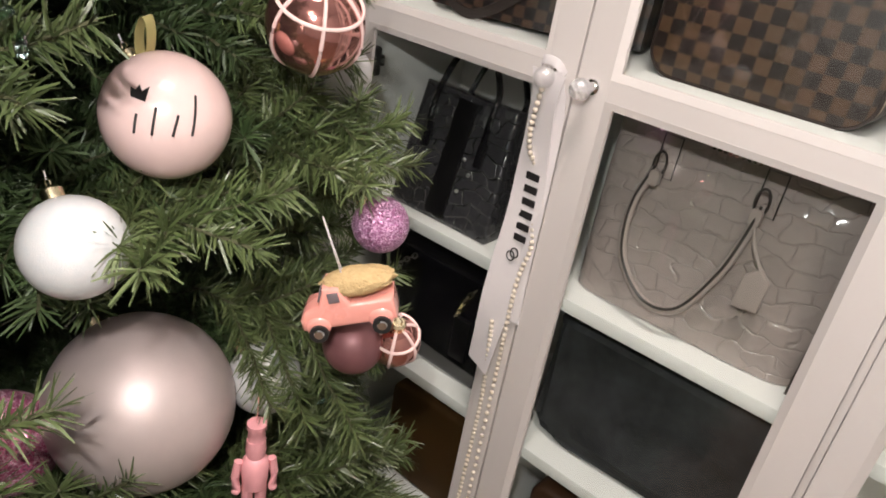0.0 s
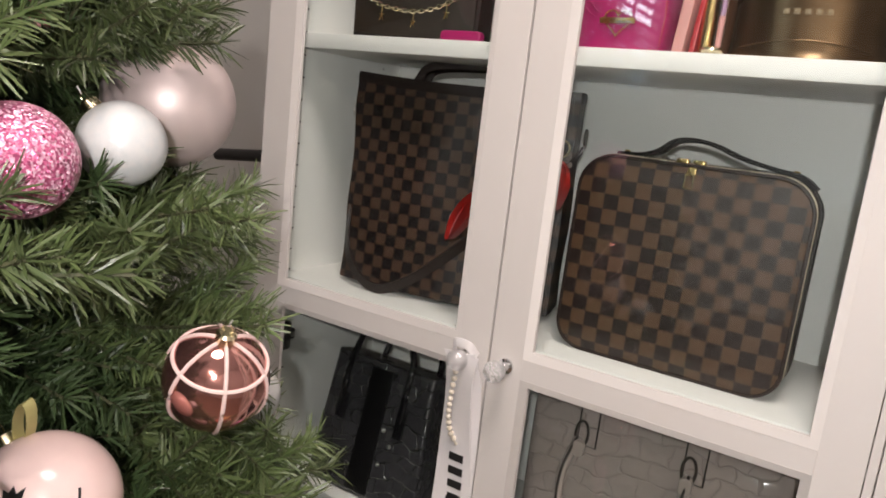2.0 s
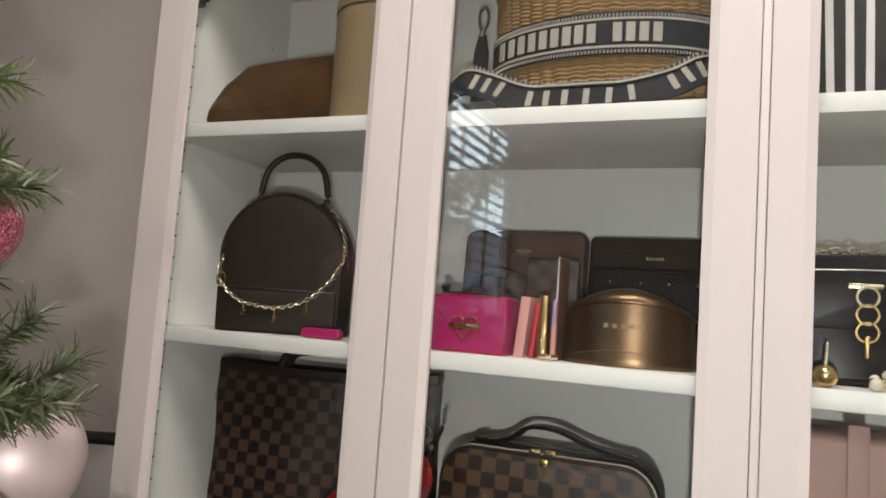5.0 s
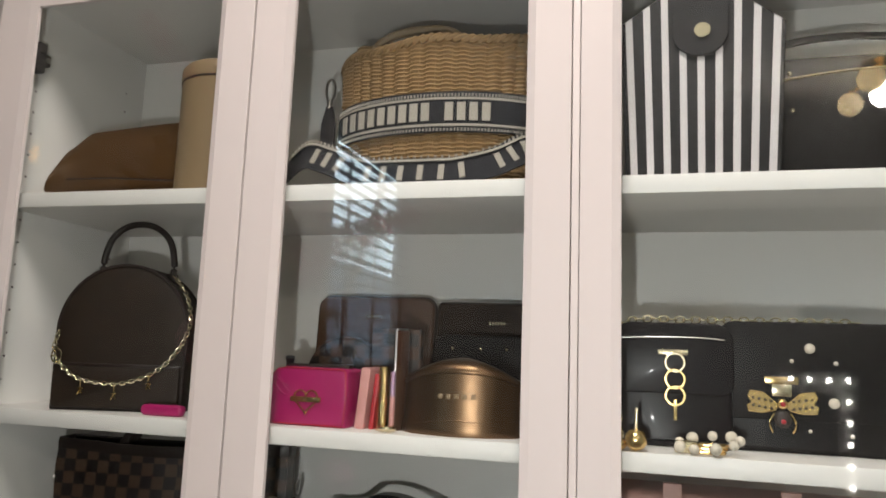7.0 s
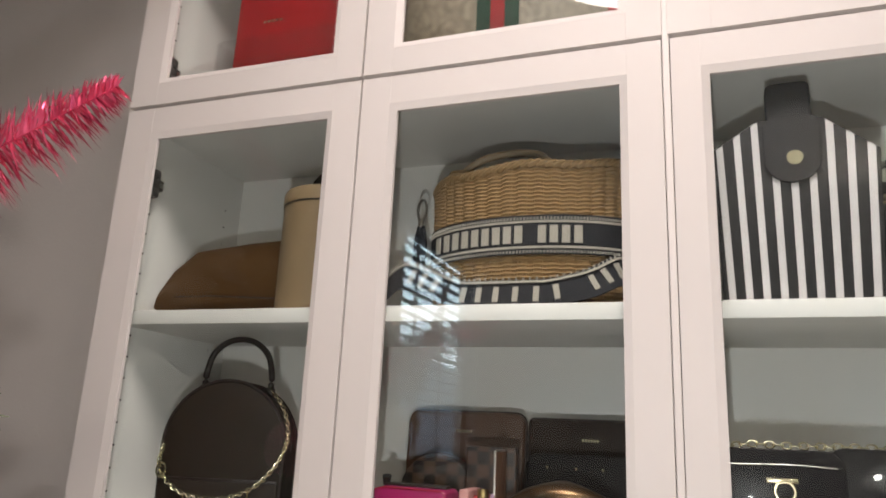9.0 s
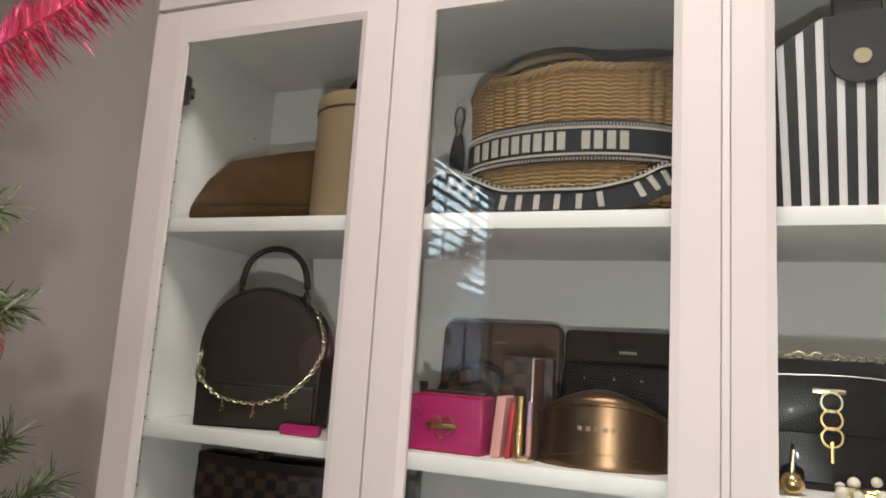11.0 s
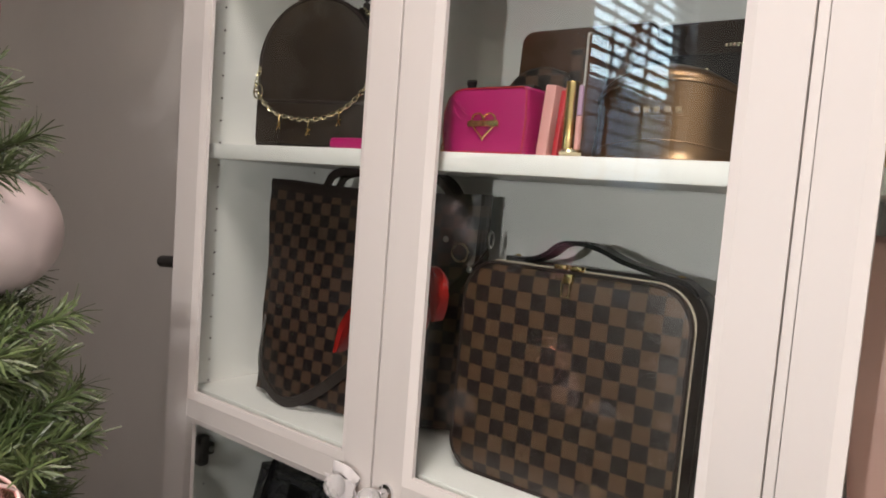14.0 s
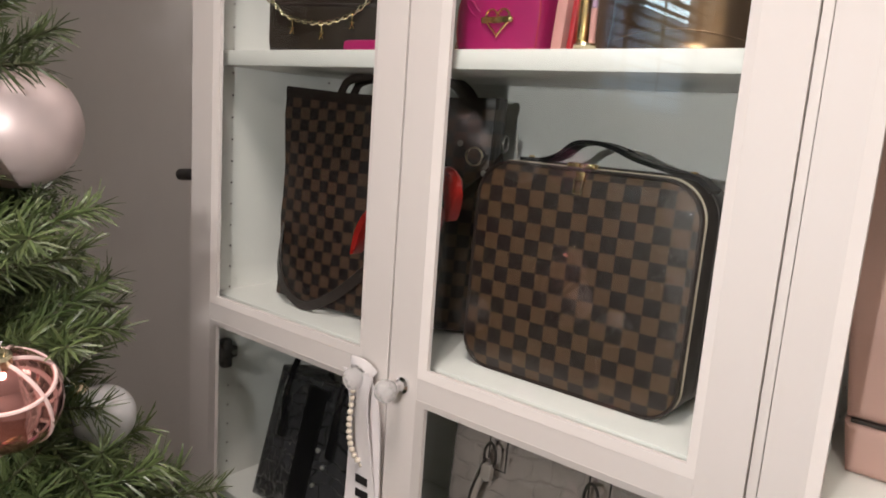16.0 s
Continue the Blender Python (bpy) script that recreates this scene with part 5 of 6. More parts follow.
for v in b.verts:
    c = v.co
    x, y, z = (math.copysign(abs(q) ** 0.24, q) for q in c)
    k = 1 + 0.05 * noise.noise(c * 3.0)
    fold = 0.010 * noise.noise(Vector((c.x * 5, c.y * 2, c.z * 9))) 
    v.co = (max(-0.174, min(0.174, x * 0.172 * k)), 0.080 + y * 0.072 * k - fold, 0.123 + z * 0.1225)
part("body", b, BLACK_CLOTH, t)
t = thing("brown_bag", "brown leather bag on a low shelf", "bag", pose(-0.14, 0.06, 0.2002))
part("body", slab(round_rect(-0.12, 0.10, 0.0, 0.21, 0.03, 6, 0.01), 0.0, 0.10, 0.01, 4), SUEDE, t)
t = thing("brown_bag", "dark brown leather bag on a low shelf", "bag", pose(0.19, 0.06, 0.2002))
part("body", slab(round_rect(-0.13, 0.12, 0.0, 0.20, 0.03, 6, 0.01), 0.0, 0.10, 0.01, 4), WALLET, t)

# ---- upper cabinet ----
ZU = 2.0442
t = thing("acrylic_tray", "clear acrylic stand holding a red box bag", "stand", pose(-0.225, 0.10, ZU))
b = bmesh.new()
for a in ((-0.12, 0.12, 0, 0.004, 0.0, 0.150), (-0.12, -0.116, 0.004, 0.11, 0.0, 0.150), (0.116, 0.12, 0.004, 0.11, 0.0, 0.150), (-0.116, 0.116, 0.004, 0.11, 0.06, 0.064)):
    box(*a, bm=b)
part("stand", b, ACRYLIC, t).visible_shadow = False
t = thing("red_bag", "bright red rounded leather box bag", "bag", pose(-0.215, 0.107, ZU + 0.0645))
part("body", slab(round_rect(-0.100, 0.100, 0.0, 0.190, 0.025, 6, 0.022), 0.0, 0.09, 0.006, 3), RED_LEATHER, t)
part("zip", tube([(x, 0.045, z) for x, z in round_rect(-0.101, 0.101, -0.0002, 0.191, 0.025, 6, 0.022)], 0.003, 6, True, up=(0, 1, 0), flat=0.5), RED_CARD, t)
part("lettering", bars(5, -0.045, -0.005, 0.112, 0.117, -0.0002, 0.4, 0.0008), PALE_GOLD, t)
t = thing("logo_canvas_bag", "beige patterned canvas bag with green red stripe", "bag", pose(0.185, 0.115, ZU))
part("body", slab(round_rect(-0.185, 0.165, 0.0, 0.27, 0.02, 5, 0.008), 0.0, 0.10, 0.008, 3), BEIGE_CANVAS, t)
for x0, x1, m in ((-0.062, -0.040, GREEN_WEB), (-0.040, -0.018, RED_WEB), (-0.018, 0.004, GREEN_WEB)):
    part("stripe", box(x0, x1, -0.003, 0.001, 0.002, 0.262), m, t)
part("edge", box(0.135, 0.168, -0.004, 0.02, 0.0, 0.25, 0.002), RED_LEATHER, t)

# ---- ribbon and pearls on the knob ----
t = thing("ribbon", "white satin ribbon with printed black lettering on a knob", "ribbon")
pts = curve_points([(-0.024, -0.030, 1.054), (-0.024, -0.028, 1.02), (-0.025, -0.019, 0.95), (-0.023, -0.016, 0.86), (-0.030, -0.016, 0.78), (-0.036, -0.018, 0.70), (-0.043, -0.017, 0.605)], 40)
wide = [(math.cos(0.25 * math.sin(i * 0.25)), -math.sin(0.35 * math.sin(i * 0.21)), 0.05) for i in range(len(pts))]
part("strip", strip(pts, 0.048, 0.0012, wide), RIBBON, t)
pts2 = curve_points([(-0.022, -0.030, 1.054), (-0.012, -0.022, 1.01), (-0.012, -0.015, 0.92), (-0.014, -0.0115, 0.80), (-0.012, -0.011, 0.70)], 30)
part("strip", strip(pts2, 0.034, 0.0012, (1, 0, 0.02)), RIBBON, t)
part("loop", tube(curve_points([(-0.010, -0.018, 1.052), (-0.016, -0.030, 1.066), (-0.034, -0.030, 1.066), (-0.040, -0.018, 1.052)], 20), 0.006, 6, flat=0.3), RIBBON, t)
b = bmesh.new()
P = [Vector(p) for p in pts]
def at_height(z):
    p = min(P, key=lambda q: abs(q.z - z))
    return p
for i, z in enumerate((0.918, 0.900, 0.882, 0.864, 0.846, 0.829)):
    p = at_height(z)
    box(p.x - 0.006, p.x + 0.014, p.y - 0.0022, p.y - 0.001, z - 0.0048, z + 0.0048, bm=b)
part("lettering", b, INK, t)
p = at_height(0.802)
ring = lambda s: [(p.x + 0.002 + s * 0.0025 + 0.006 * math.cos(a), p.y - 0.0022, 0.802 + s * 0.003 + 0.007 * math.sin(a)) for a in (2 * math.pi * i / 20 for i in range(20))]
part("emblem", tube(ring(1), 0.0010, 6, True, up=(0, 1, 0)), INK, t)
part("emblem", tube(ring(-1), 0.0010, 6, True, up=(0, 1, 0)), INK, t)
t = thing("pearl_necklace", "long double strand of ivory pearls hanging from a knob", "necklace")
lines = [curve_points([(-0.026, -0.034, 1.040), (-0.030, -0.034, 0.985), (-0.028, -0.026, 0.950), (-0.018, -0.0098, 0.920), (-0.010, -0.0098, 0.86), (-0.002, -0.014, 0.82), (-0.008, -0.020, 0.76), (-0.011, -0.012, 0.60), (-0.010, -0.0105, 0.30), (-0.012, -0.0105, 0.20)], 400),
         curve_points([(-0.031, -0.024, 0.70), (-0.027, -0.018, 0.62), (-0.026, -0.011, 0.52), (-0.028, -0.0105, 0.30), (-0.024, -0.0105, 0.20)], 300)]
me = None
for L in lines:
    acc, last = 0.0, L[0]
    for q in L:
        acc += (q - last).length
        last = q
        if acc >= 0.0078:
            acc = 0.0
            if me is None:
                me = part("pearl", ball(0.0036, u=12, v=8), PEARL, t, where=Matrix.Translation(q)).data
            else:
                part("pearl", me, None, t, where=Matrix.Translation(q))

# ---- Christmas tree ----
AX, AY = -0.43, -0.60


def radius(z):
    return float(np.interp(z, (0.2, 0.75, 0.9, 1.2, 1.5, 1.65, 1.85, 2.15), (0.62, 0.54, 0.51, 0.44, 0.345, 0.32, 0.20, 0.02)))


def branch_mesh(seed, mat, length=0.20):
    """A wired twig with side twigs, all set round with flat needles."""
    rnd = random.Random(seed)
    V, F = [], []
    twigs = []
    def twig(p0, d, n):
        pts = [Vector(p0)]
        d = Vector(d).normalized()
        for i in range(n):
            d = (d + Vector((rnd.uniform(-0.10, 0.10), rnd.uniform(-0.10, 0.10), rnd.uniform(-0.06, 0.10)))).normalized()
            pts.append(pts[-1] + d * 0.02)
        return pts
    main = twig((0, 0, 0), (1, 0, 0), int(length / 0.02))
    twigs.append(main)
    for s in (-1, 1):
        for k in (0.2, 0.42, 0.62):
            i = int(k * (len(main) - 1))
            twigs.append(twig(main[i], (0.75, s * rnd.uniform(0.6, 0.9), rnd.uniform(-0.25, 0.45)), rnd.choice((4, 5, 6))))
    twigs.append(twig(main[3], (0.8, rnd.uniform(-0.2, 0.2), 0.7), 4))
    stem = bmesh.new()
    for tw in twigs:
        tube(tw, 0.0016, 4, bm=stem)
        for a, b in zip(tw, tw[1:]):
            ax = (b - a).normalized()
            u = ax.cross(Vector((0.1, 0.2, 1))).normalized()
            w = ax.cross(u)
            for k in range(34):
                an = rnd.uniform(0, 2 * math.pi)
                side = u * math.cos(an) + w * math.sin(an)
                o = a + (b - a) * rnd.random()
                dd = (ax * rnd.uniform(0.35, 1.0) + side * rnd.uniform(0.6, 1.0)).normalized()
                ln = rnd.uniform(0.018, 0.032)
                bend = Vector((0, 0, -rnd.uniform(0.0, 0.25)))
                mid = o + dd * ln * 0.55
                tip = mid + (dd + bend).normalized() * ln * 0.45
                ww = dd.cross(Vector((rnd.uniform(-1, 1), rnd.uniform(-1, 1), rnd.uniform(-1, 1)))).normalized() * rnd.uniform(0.0007, 0.0012)
                i = len(V)
                V.extend([o - ww * 0.7, o + ww * 0.7, mid + ww, mid - ww, tip + ww * 0.45, tip - ww * 0.45])
                F.extend([(i, i + 1, i + 2, i + 3), (i + 3, i + 2, i + 4, i + 5)])
    me0 = bpy.data.meshes.new("stem")
    stem.to_mesh(me0)
    stem.free()
    n0 = len(me0.vertices)
    allV = [v.co for v in me0.vertices] + V
    allF = [tuple(p.vertices) for p in me0.polygons] + [tuple(i + n0 for i in f) for f in F]
    ns = len(me0.polygons)
    me = bpy.data.meshes.new("branch")
    me.from_pydata([tuple(v) for v in allV], [], allF)
    me.materials.append(TWIG), me.materials.append(mat)
    me.polygons.foreach_set("material_index", [0] * ns + [1] * len(F))
    bpy.data.meshes.remove(me0)
    return me


tree = thing("christmas_tree", "full green artificial Christmas tree with pink ornaments", "tree")
part("pole", rod((AX, AY, 0.0), (AX, AY, 2.12), 0.016, 0.010, 12), CABLE, tree)
for k in range(4):
    a = math.pi / 4 + k * math.pi / 2
    part("foot", tube([(AX, AY, 0.09), (AX + 0.15 * math.cos(a), AY + 0.15 * math.sin(a), 0.05), (AX + 0.34 * math.cos(a), AY + 0.34 * math.sin(a), 0.012)], 0.011, 8), CABLE, tree)
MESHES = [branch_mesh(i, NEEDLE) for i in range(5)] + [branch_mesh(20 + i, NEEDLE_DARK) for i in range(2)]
rnd = random.Random(4)
BAUBLES = ((-0.061, -0.499, 1.047, 0.056), (-0.010, -0.595, 0.986, 0.034), (-0.080, -0.518, 0.770, 0.083), (-0.042, -0.410, 0.771, 0.040), (-0.086, -0.506, 1.273, 0.036), (-0.122, -0.411, 1.281, 0.032), (-0.194, -0.318, 1.312, 0.040), (-0.271, -0.339, 1.517, 0.050), (0.060, -0.407, 0.905, 0.045), (0.050, -0.375, 0.850, 0.032), (-0.022, -0.395, 1.120, 0.025), (0.008, -0.462, 0.70, 0.03), (-0.136, -0.618, 0.738, 0.060), (-0.225, -0.412, 1.41, 0.03))


AISLE = Vector((0.40, -0.80, 1.27))


def hidden(tip, d):
    """True for a branch that would grow through a bauble or cover it from the room."""
    for x, y, z, r in BAUBLES:
        c = Vector((x, y, z))
        out = (AISLE - c).normalized()
        for k in (-0.02, 0.03, 0.08, 0.13):
            v = tip - d * k - c
            s = min(max(v.dot(out), 0.0), 0.50)
            if (v - out * s).length < r * (0.76 if s > 0.03 else 1.0) + 0.014:
                return True
    return False


golden = 2.39996
near = []
z, k = 0.22, 0
while z < 2.12:
    R = radius(z)
    count = max(4, int(R * 46))
    for j in range(count):
        a = golden * k + rnd.uniform(-0.12, 0.12)
        k += 1
        zz = z + rnd.uniform(-0.03, 0.03)
        r = R * rnd.uniform(0.93, 1.06) * (1 - 0.18 * max(0.0, math.sin(a) - 0.7) / 0.3)
        tip = Vector((AX + r * math.cos(a), AY + r * math.sin(a), zz))
        # branches that would run into the cabinet or the wall are bent aside
        if tip.x > -0.43 and tip.y > -0.05:
            continue
        if tip.y > 0.24:
            continue
        # the flank towards the window is trimmed narrow
        if tip.x > AX and tip.y < -0.56 and tip.z > 1.40:
            continue
        lean = rnd.uniform(-0.10, 0.30)
        d = Vector((math.cos(a + rnd.uniform(-0.25, 0.25)), math.sin(a + rnd.uniform(-0.25, 0.25)), lean)).normalized()
        if hidden(tip, d):
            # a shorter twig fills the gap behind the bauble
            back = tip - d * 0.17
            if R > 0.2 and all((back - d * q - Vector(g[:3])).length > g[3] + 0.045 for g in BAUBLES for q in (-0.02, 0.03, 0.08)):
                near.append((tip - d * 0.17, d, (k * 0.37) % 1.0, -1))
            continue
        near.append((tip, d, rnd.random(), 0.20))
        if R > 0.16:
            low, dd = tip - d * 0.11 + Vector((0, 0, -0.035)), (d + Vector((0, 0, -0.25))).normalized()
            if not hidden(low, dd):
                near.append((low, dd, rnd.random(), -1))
    z += 0.062
for tip, d, q, ln in near:
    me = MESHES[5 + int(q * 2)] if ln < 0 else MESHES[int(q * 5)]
    m = Matrix.Translation(tip - d * 0.20) @ d.to_track_quat("X", "Z").to_matrix().to_4x4() @ Matrix.Rotation(q * 1.2 - 0.6, 4, "X")
    ob = new("branch", me)
    ob.parent = tree
    ob.matrix_basis = m

# small unlit bulbs of the light string
mini = None
for i in range(46):
    a, z = rnd.uniform(-1.5, 1.6), rnd.uniform(0.5, 1.75)
    r = radius(z) * rnd.uniform(0.82, 0.95)
    p = Vector((AX + r * math.cos(a), AY + r * math.sin(a), z))
    if p.x > -0.43 and p.y > -0.05:
        continue
    if any((p - Vector(q[:3])).length < q[3] + 0.03 for q in BAUBLES):
        continue
    m = Matrix.Translation(p) @ Euler((rnd.uniform(0, 3), rnd.uniform(0, 3), 0)).to_matrix().to_4x4()
    if mini is None:
        mini = part("light_bulb", lathe([(0.0001, 0), (0.0030, 0), (0.0032, 0.008), (0.0024, 0.018), (0.0001, 0.024)], 10), BULB, tree, where=m).data
    else:
        part("light_bulb", mini, None, tree, where=m)


def cap_on(t, r, string=0.006):
    part("cap", lathe([(0.0001, r * 0.97), (0.0075, r * 0.96), (0.0075, r + 0.006), (0.0055, r + 0.008), (0.0001, r + 0.008)], 16), PALE_GOLD, t)
    part("loop", tube([(0.004 * math.cos(a), 0, r + 0.011 + 0.004 * math.sin(a)) for a in (2 * math.pi * i / 12 for i in range(12))], 0.0006, 5, True, up=(0, 1, 0)), PALE_GOLD, t)
    part("thread", rod((0, 0, r + 0.014), (0.002, 0, r + 0.014 + string), 0.0006, seg=6), WHITE_STRIPE, t)


def bauble(label, x, y, z, r, mat, tilt=0.0):
    lean = Vector((0, 0, 1)).cross(Vector((AX - x, AY - y, 0))).normalized()
    t = thing("bauble", label, "ornament", Matrix.Translation((x, y, z)) @ Matrix.Rotation(0.75, 4, lean), "tree baubles")
    part("sphere", ball(r, u=48, v=32), mat, t)
    cap_on(t, r)
    return t


ink = bauble("glossy pink bauble with black script and small crown", -0.061, -0.499, 1.047, 0.0475, PINK_SHINE, 6)
bauble("white iridescent glitter bauble", -0.010, -0.595, 0.986, 0.0345, WHITE_GLITTER, 8)
bauble("very large satin champagne bauble", -0.080, -0.518, 0.770, 0.083, CHAMPAGNE)
bauble("white iridescent bauble half hidden by needles", -0.042, -0.410, 0.7706, 0.0365, WHITE_GLITTER)
bauble("round pink glitter bauble", -0.136, -0.618, 0.738, 0.0475, PINK_GLITTER)
bauble("bright pink glitter bauble on thread", -0.086, -0.506, 1.273, 0.0365, PINK_GLITTER, 5)
bauble("small white iridescent bauble", -0.122, -0.411, 1.281, 0.0325, WHITE_GLITTER, 7)
bauble("large pearly blush pink bauble", -0.194, -0.318, 1.312, 0.0580, BLUSH)
bauble("deep pink glitter bauble", -0.271, -0.339, 1.517, 0.0500, DEEP_GLITTER, 4)
bauble("small white iridescent bauble", -0.105, -0.283, 1.049, 0.0290, WHITE_GLITTER)
bauble("mauve matte bauble behind a truck ornament", 0.045, -0.381, 0.850, 0.028, MAUVE)
bauble("lilac glitter bauble half hidden by needles", -0.014, -0.300, 0.925, 0.0285, LILAC_GLITTER)


def ribbed(label, x, y, z, r, turn):
    t = thing("bauble", label, "ornament", pose(x, y, z, 20, 15, turn), "tree baubles")
    part("sphere", ball(r, u=48, v=32), ROSE_CHROME, t)
    for k in range(6):
        a = k * math.pi / 6
        pts = [(r * 1.01 * math.cos(u) * math.cos(a), r * 1.01 * math.cos(u) * math.sin(a), r * 1.01 * math.sin(u)) for u in (2 * math.pi * i / 40 for i in range(40))]
        if k % 2 == 0:
            part("painted_band", tube(pts, 0.0016, 6, True), PINK_SHINE, t)
    part("painted_band", tube([(r * 0.86 * math.cos(u), r * 0.86 * math.sin(u), r * 0.53) for u in (2 * math.pi * i / 40 for i in range(40))], 0.0016, 6, True), PINK_SHINE, t)
    cap_on(t, r)


ribbed("rose mirror bauble with pale pink painted bands", -0.022, -0.395, 1.120, 0.0390, 30)
ribbed("rose mirror bauble with painted bands beside a truck", 0.065, -0.348, 0.851, 0.025, 10)

# script and crown on the pink bauble, on the side that faces the room
cdir = Vector((0.52, -0.30, 0.20)).normalized()
right = Vector((0, 0, 1)).cross(cdir).normalized()
upv = cdir.cross(right)


def on_ball(u, v, lift=0.0006):
    d = (cdir + right * u + upv * v).normalized()
    return d * (0.0475 + lift)


turn = ink.matrix_basis.to_3x3().inverted()
def stroke(pts, name, r=0.0009):
    part(name, tube([turn @ on_ball(u, v) for u, v in [(p.x, p.y) for p in curve_points([(a, b, 0) for a, b in pts], 24)]], r, 6), INK, ink)
b = bmesh.new()
pts = [(-0.56, 0.30), (-0.30, 0.20), (-0.24, 0.46), (-0.36, 0.38), (-0.42, 0.52), (-0.48, 0.42), (-0.60, 0.50)]
b.faces.new([b.verts.new(turn @ on_ball(u, v, 0.0009)) for u, v in pts])
bmesh.ops.solidify(b, geom=b.faces[:], thickness=0.0008)
part("crown_mark", b, INK, ink)
for k in range(4):
    stroke([(-0.52 + k * 0.30, -0.30), (-0.44 + k * 0.30, 0.02 + 0.10 * (k % 2) + (0.24 if k == 3 else 0))], "script_bar")


def truck():
    t = thing("truck_ornament", "coral pink vintage truck ornament with straw load", "ornament", pose(0.067, -0.405, 0.894, 0, -18, 42) @ Matrix.Scale(0.92, 4))
    L = [(-0.044, 0.008), (0.042, 0.008), (0.042, 0.030), (0.004, 0.030), (-0.003, 0.048), (-0.018, 0.048), (-0.025, 0.031), (-0.038, 0.028), (-0.044, 0.020)]
    part("body", slab(L, -0.017, 0.017, 0.004, 3), CORAL, t)
    for s in (-1, 1):
        for x in (-0.029, 0.028):
            part("fender", ball(0.0100, (x, s * 0.0165, 0.012), (1.15, 0.35, 1), u=20, v=12), CORAL, t)
            wl = part("wheel", rod((x, s * 0.014, 0.007), (x, s * 0.0225, 0.007), 0.0085, seg=24), TYRE, t)
            part("hub", rod((x, s * 0.0222, 0.007), (x, s * 0.0236, 0.007), 0.0052, 0.004, 20), CHROME, wl)
        part("side_window", box(-0.0145, -0.0045, s * 0.0172 - 0.0006, s * 0.0172 + 0.0006, 0.034, 0.044, 0.0005), WINDOW_GREY, t)
        part("headlight", ball(0.0032, (-0.043, s * 0.011, 0.019), (0.7, 1, 1), u=12, v=8), PALE_GOLD, t)
    b = box(-0.0008, 0.0008, -0.0125, 0.0125, -0.0065, 0.0065)
    part("windscreen", b, WINDOW_GREY, t, where=pose(-0.0222, 0, 0.0405, 0, 22))
    b = bmesh.new()
    bmesh.ops.create_icosphere(b, subdivisions=4, radius=1)
    for v in b.verts:
        k = 1 + 0.10 * noise.noise(v.co * 7)
        k += 0.06 * noise.noise(v.co * 30)
        v.co = (0.012 + v.co.x * 0.034 * k, v.co.y * 0.018 * k, 0.044 + v.co.z * 0.0125 * k)
    part("straw_load", b, STRAW, t)
    for y in (-0.003, 0.003):
        part("thread", rod((0.0, y, 0.052), (-0.004, y * 0.3, 0.11), 0.0005, seg=6), WHITE_STRIPE, t)


truck()


def nutcracker(x, y, z, turn, k=1.0):
    b = bmesh.new()
    lathe([(0.0001, 0.112), (0.009, 0.112), (0.0085, 0.124), (0.010, 0.126), (0.010, 0.132), (0.0001, 0.132)], 16, bm=b)
    lathe([(0.0001, 0.090), (0.009, 0.090), (0.0105, 0.098), (0.0095, 0.112), (0.0001, 0.112)], 16, bm=b)
    lathe([(0.0001, 0.050), (0.0125, 0.050), (0.0135, 0.060), (0.0145, 0.080), (0.011, 0.088), (0.007, 0.091), (0.0001, 0.091)], 16, bm=b)
    for s in (-1, 1):
        lathe([(0.0001, 0.008), (0.0052, 0.008), (0.0060, 0.030), (0.0062, 0.052), (0.0001, 0.052)], 12, bm=b, where=(s * 0.0068, 0, 0))
        box(s * 0.0068 - 0.005, s * 0.0068 + 0.005, -0.010, 0.005, 0.003, 0.009, 0.002, bm=b)
        tube([(s * 0.0165, 0, 0.084), (s * 0.0195, -0.001, 0.066), (s * 0.0185, -0.002, 0.050)], 0.0045, 8, bm=b)
        ball(0.0050, (s * 0.0185, -0.002, 0.046), bm=b, u=10, v=8)
    lathe([(0.0001, 0.0), (0.017, 0.0), (0.018, 0.002), (0.018, 0.004), (0.0001, 0.004)], 20, bm=b)
    rod((0, 0, 0.132), (0, 0, 0.165), 0.0006, seg=6, bm=b)
    ob = part("soldier_ornament", b, PINK_PLASTIC, where=pose(x, y, z, 0, 0, turn) @ Matrix.Scale(k, 4))
    tagged(ob, "pale pink toy soldier ornament hanging from a thread", "ornament")


nutcracker(0.010, -0.457, 0.652, 60, 0.92)
nutcracker(-0.232, -0.420, 1.362, 55, 0.80)

# gold-green ribbon loop over the pink bauble
for x, y, z, a in ((-0.084, -0.503, 1.083, 20),):
    pts = [(0.009 * math.cos(u) * 0.6, 0, 0.018 + 0.018 * math.sin(u)) for u in (2 * math.pi * i / 24 - 1.3 for i in range(23))]
    tagged(part("ribbon_loop", strip(pts, 0.009, 0.0006, (0, 1, 0)), GOLD_RIBBON, where=pose(x, y, z, 10, 15, a)), "shiny green-gold ribbon loop on the tree", "ribbon")


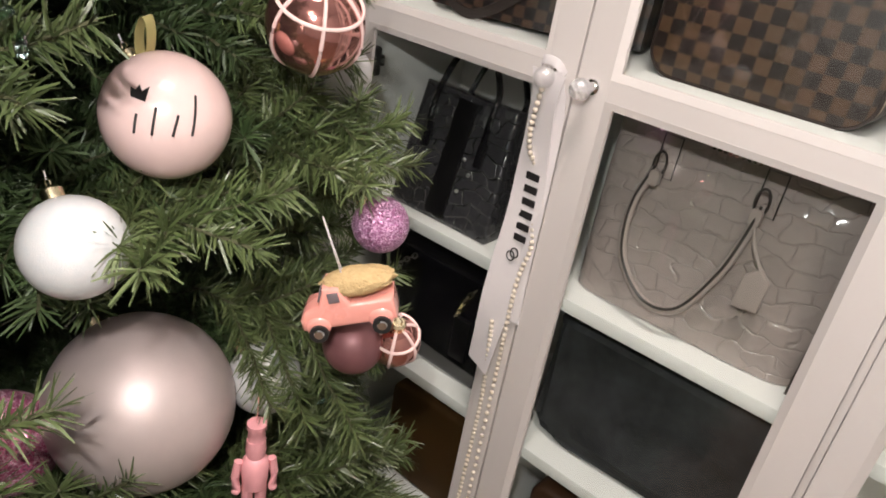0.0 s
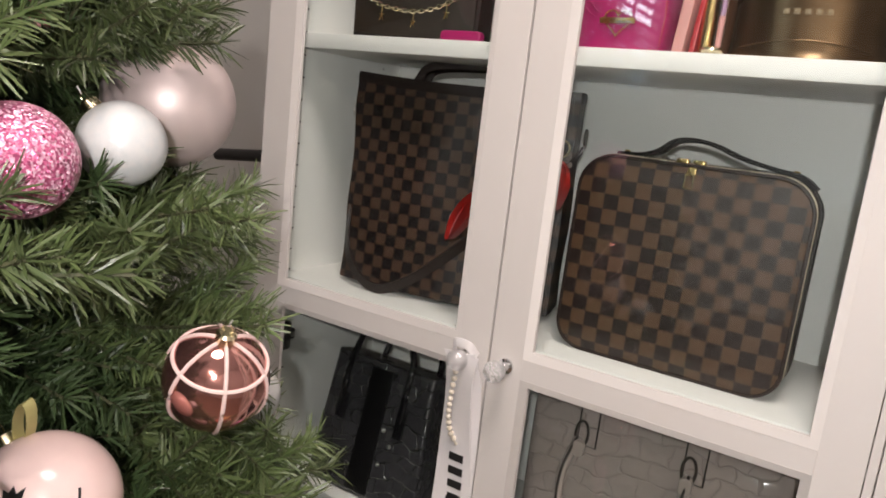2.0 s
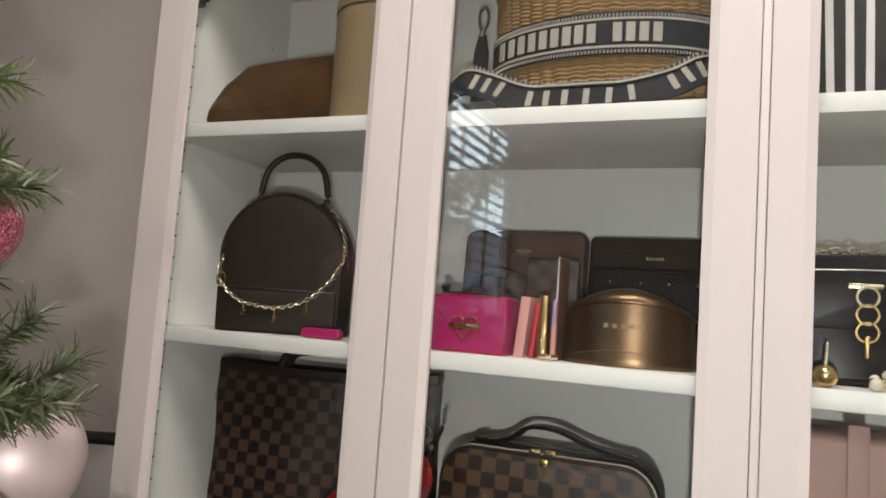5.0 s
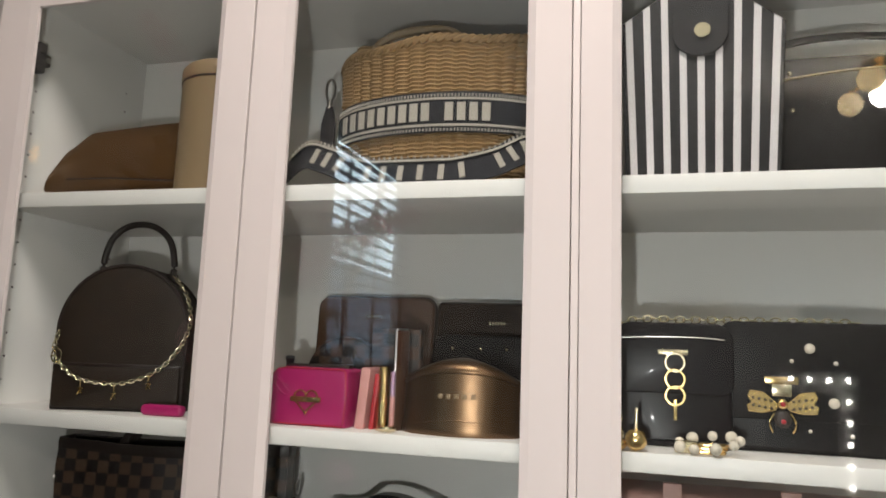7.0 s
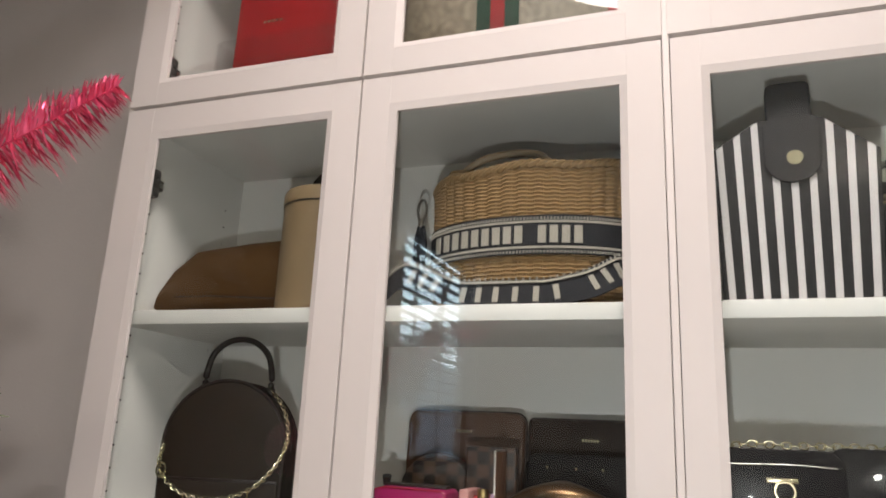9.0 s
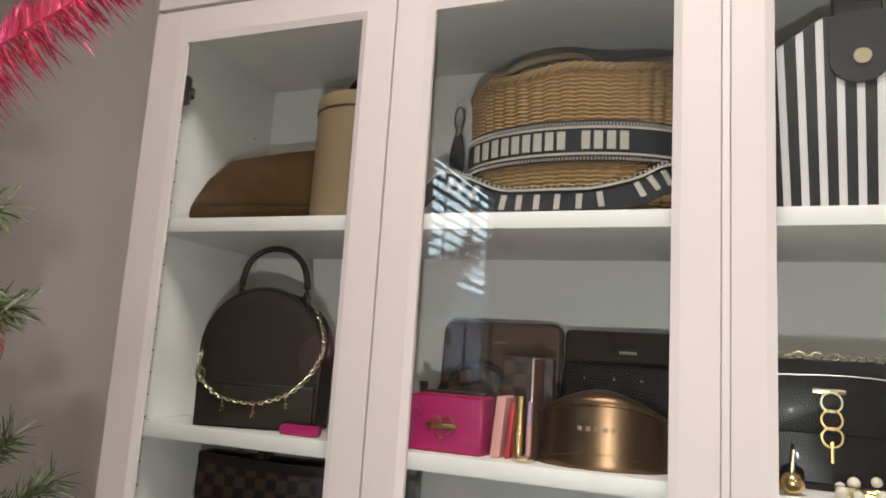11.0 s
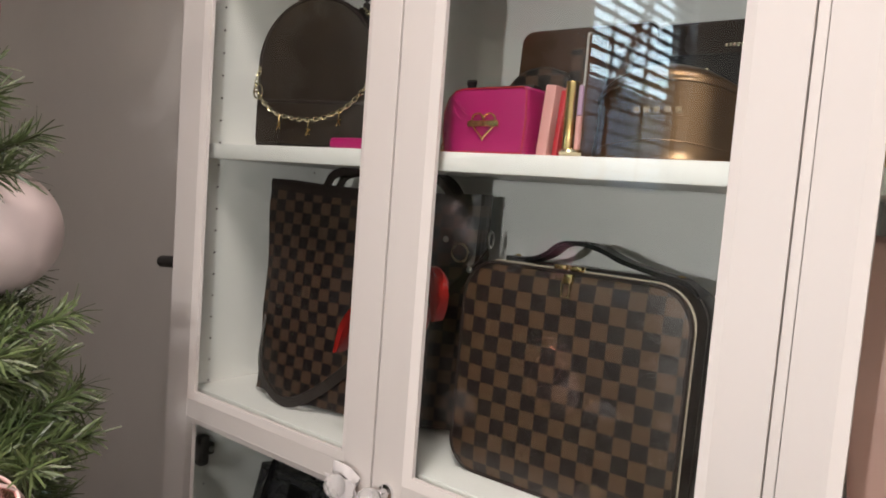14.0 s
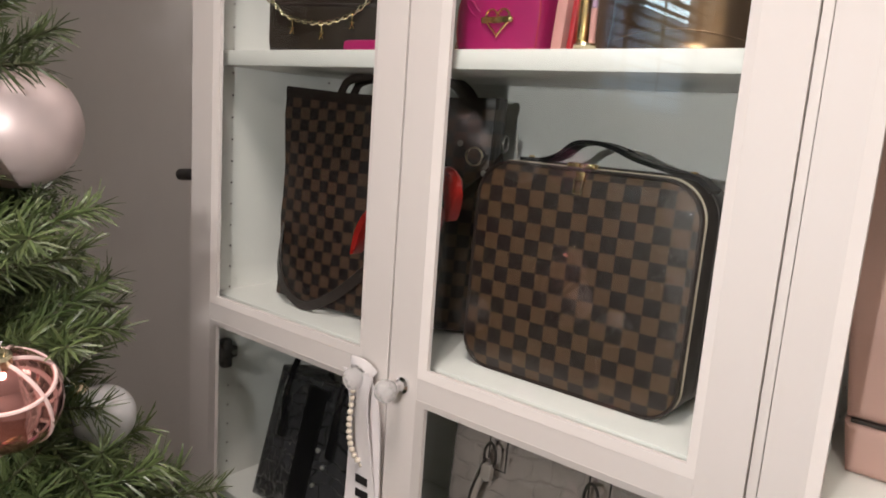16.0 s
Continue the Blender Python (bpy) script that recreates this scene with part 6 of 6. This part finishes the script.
# pink tinsel feathers at the top
def feather(base, tip, droop, seed, mat=FEATHER, name="tinsel_feather", label="bright pink tinsel feather spray on the treetop", size=1.0):
    rnd = random.Random(seed)
    base, tip = Vector(base), Vector(tip)
    t = thing(name, label, "ornament", Matrix.Translation(base))
    line = curve_points([(0, 0, 0), (tip - base) * 0.5 + Vector((0, 0, droop)), tip - base], 40)
    part("quill", tube(line, 0.0016, 6, taper=lambda u: 1.2 - u), mat, t)
    V, F = [], []
    ax = (tip - base).normalized()
    over = (Vector((0, 0, 1)) - ax * ax.z).normalized()
    flat = ax.cross(over)
    for i in range(len(line) - 1):
        u = i / (len(line) - 1)
        for s in (-1, 1):
            for q in range(20):
                o = Vector(line[i]) + (Vector(line[i + 1]) - Vector(line[i])) * rnd.random()
                ln = size * ((0.080 if s < 0 else 0.050) * (1 - u) ** 0.55 + 0.005) * rnd.uniform(0.7, 1.05)
                d = (over * s + ax * rnd.uniform(0.35, 0.75) + flat * rnd.uniform(-0.35, 0.35) + Vector((rnd.uniform(-0.1, 0.1), rnd.uniform(-0.1, 0.1), rnd.uniform(-0.15, 0.05)))).normalized()
                m1, m2 = o + d * ln * 0.55, o + d * ln + Vector((0, 0, -0.18 * ln)) + ax * 0.12 * ln
                w = d.cross(Vector((rnd.uniform(-1, 1), rnd.uniform(-1, 1), rnd.uniform(-1, 1)))).normalized() * 0.0007
                k = len(V)
                V.extend([o - w, o + w, m1 + w, m1 - w, m2])
                F.extend([(k, k + 1, k + 2, k + 3), (k + 3, k + 2, k + 4)])
    me = bpy.data.meshes.new("barbs")
    me.from_pydata([tuple(v) for v in V], [], F)
    ob = part("tinsel", me, mat, t)
    ob["kind"] = "stuff"


feather((-0.34, -0.46, 1.585), (0.064, -0.472, 1.770), 0.022, 1)
feather((-0.43, -0.60, 1.95), (-0.34, -0.70, 2.22), 0.03, 2)
feather((-0.44, -0.60, 1.95), (-0.60, -0.50, 2.24), 0.03, 3)
feather((-0.655, -1.84, 1.72), (-0.645, -2.20, 2.28), 0.0, 7, BEIGE, "dried_palm_leaf", "pale dried palm leaf standing before the window", 0.9)
tagged(part("plant_pot", lathe([(0.0001, 0), (0.09, 0), (0.12, 0.30), (0.11, 0.30), (0.08, 0.02), (0.0001, 0.02)], 32), WHITE, where=pose(-0.56, -1.84, 0)), "plain white floor pot", "pot")
tagged(part("leaf_stem", rod((-0.56, -1.84, 0.02), (-0.655, -1.84, 1.725), 0.006, 0.004), BEIGE), "bare dried palm stem in a pot", "plant")

# lit vanity mirror on the far wall, seen only in the glass doors
t = thing("vanity_mirror", "vanity mirror with a border of lit round bulbs", "mirror", pose(1.625, -5.40, 0.822))
part("frame", box(-0.42, 0.42, 0.0, 0.04, -0.36, 0.66, 0.008), WHITE, t)
part("mirror", box(-0.25, 0.25, 0.040, 0.044, -0.20, 0.48), CHROME, t)
me = None
for x, z in [(-0.07 + 0.133 * i, 0.580) for i in range(4)] + [(0.330, 0.580 - 0.157 * i) for i in range(1, 6)]:
    if me is None:
        me = part("bulb", ball(0.024, u=16, v=12), glow("lit_bulb", (1.0, 0.95, 0.88), 25.0), t, where=pose(x, 0.06, z)).data
    else:
        part("bulb", me, None, t, where=pose(x, 0.06, z))

# warm ceiling fixture far behind, seen only in the glass doors
t = thing("ceiling_light", "gold ceiling light with warm frosted globes", "lamp", pose(1.42, -2.42, 2.75))
part("rose", lathe([(0.0001, -0.03), (0.07, -0.03), (0.09, 0.0), (0.0001, 0.0)], 24), GOLD, t)
for k in range(3):
    a = 2 * math.pi * k / 3
    arm = part("arm", tube(curve_points([(0, 0, -0.02), (0.09 * math.cos(a), 0.09 * math.sin(a), -0.05), (0.17 * math.cos(a), 0.17 * math.sin(a), -0.06)], 12), 0.007, 8), GOLD, t)
    part("globe", ball(0.05, (0.17 * math.cos(a), 0.17 * math.sin(a), -0.115)), WARM_GLOW, arm)
t = thing("wall_lamp", "small warm frosted wall lamp", "lamp", pose(-2.08, -1.61, 2.30))
part("plate", box(-0.05, 0.05, -0.05, -0.03, -0.06, 0.06, 0.004), GOLD, t)
part("globe", ball(0.045, (0, 0.03, 0)), WARM_GLOW, t)
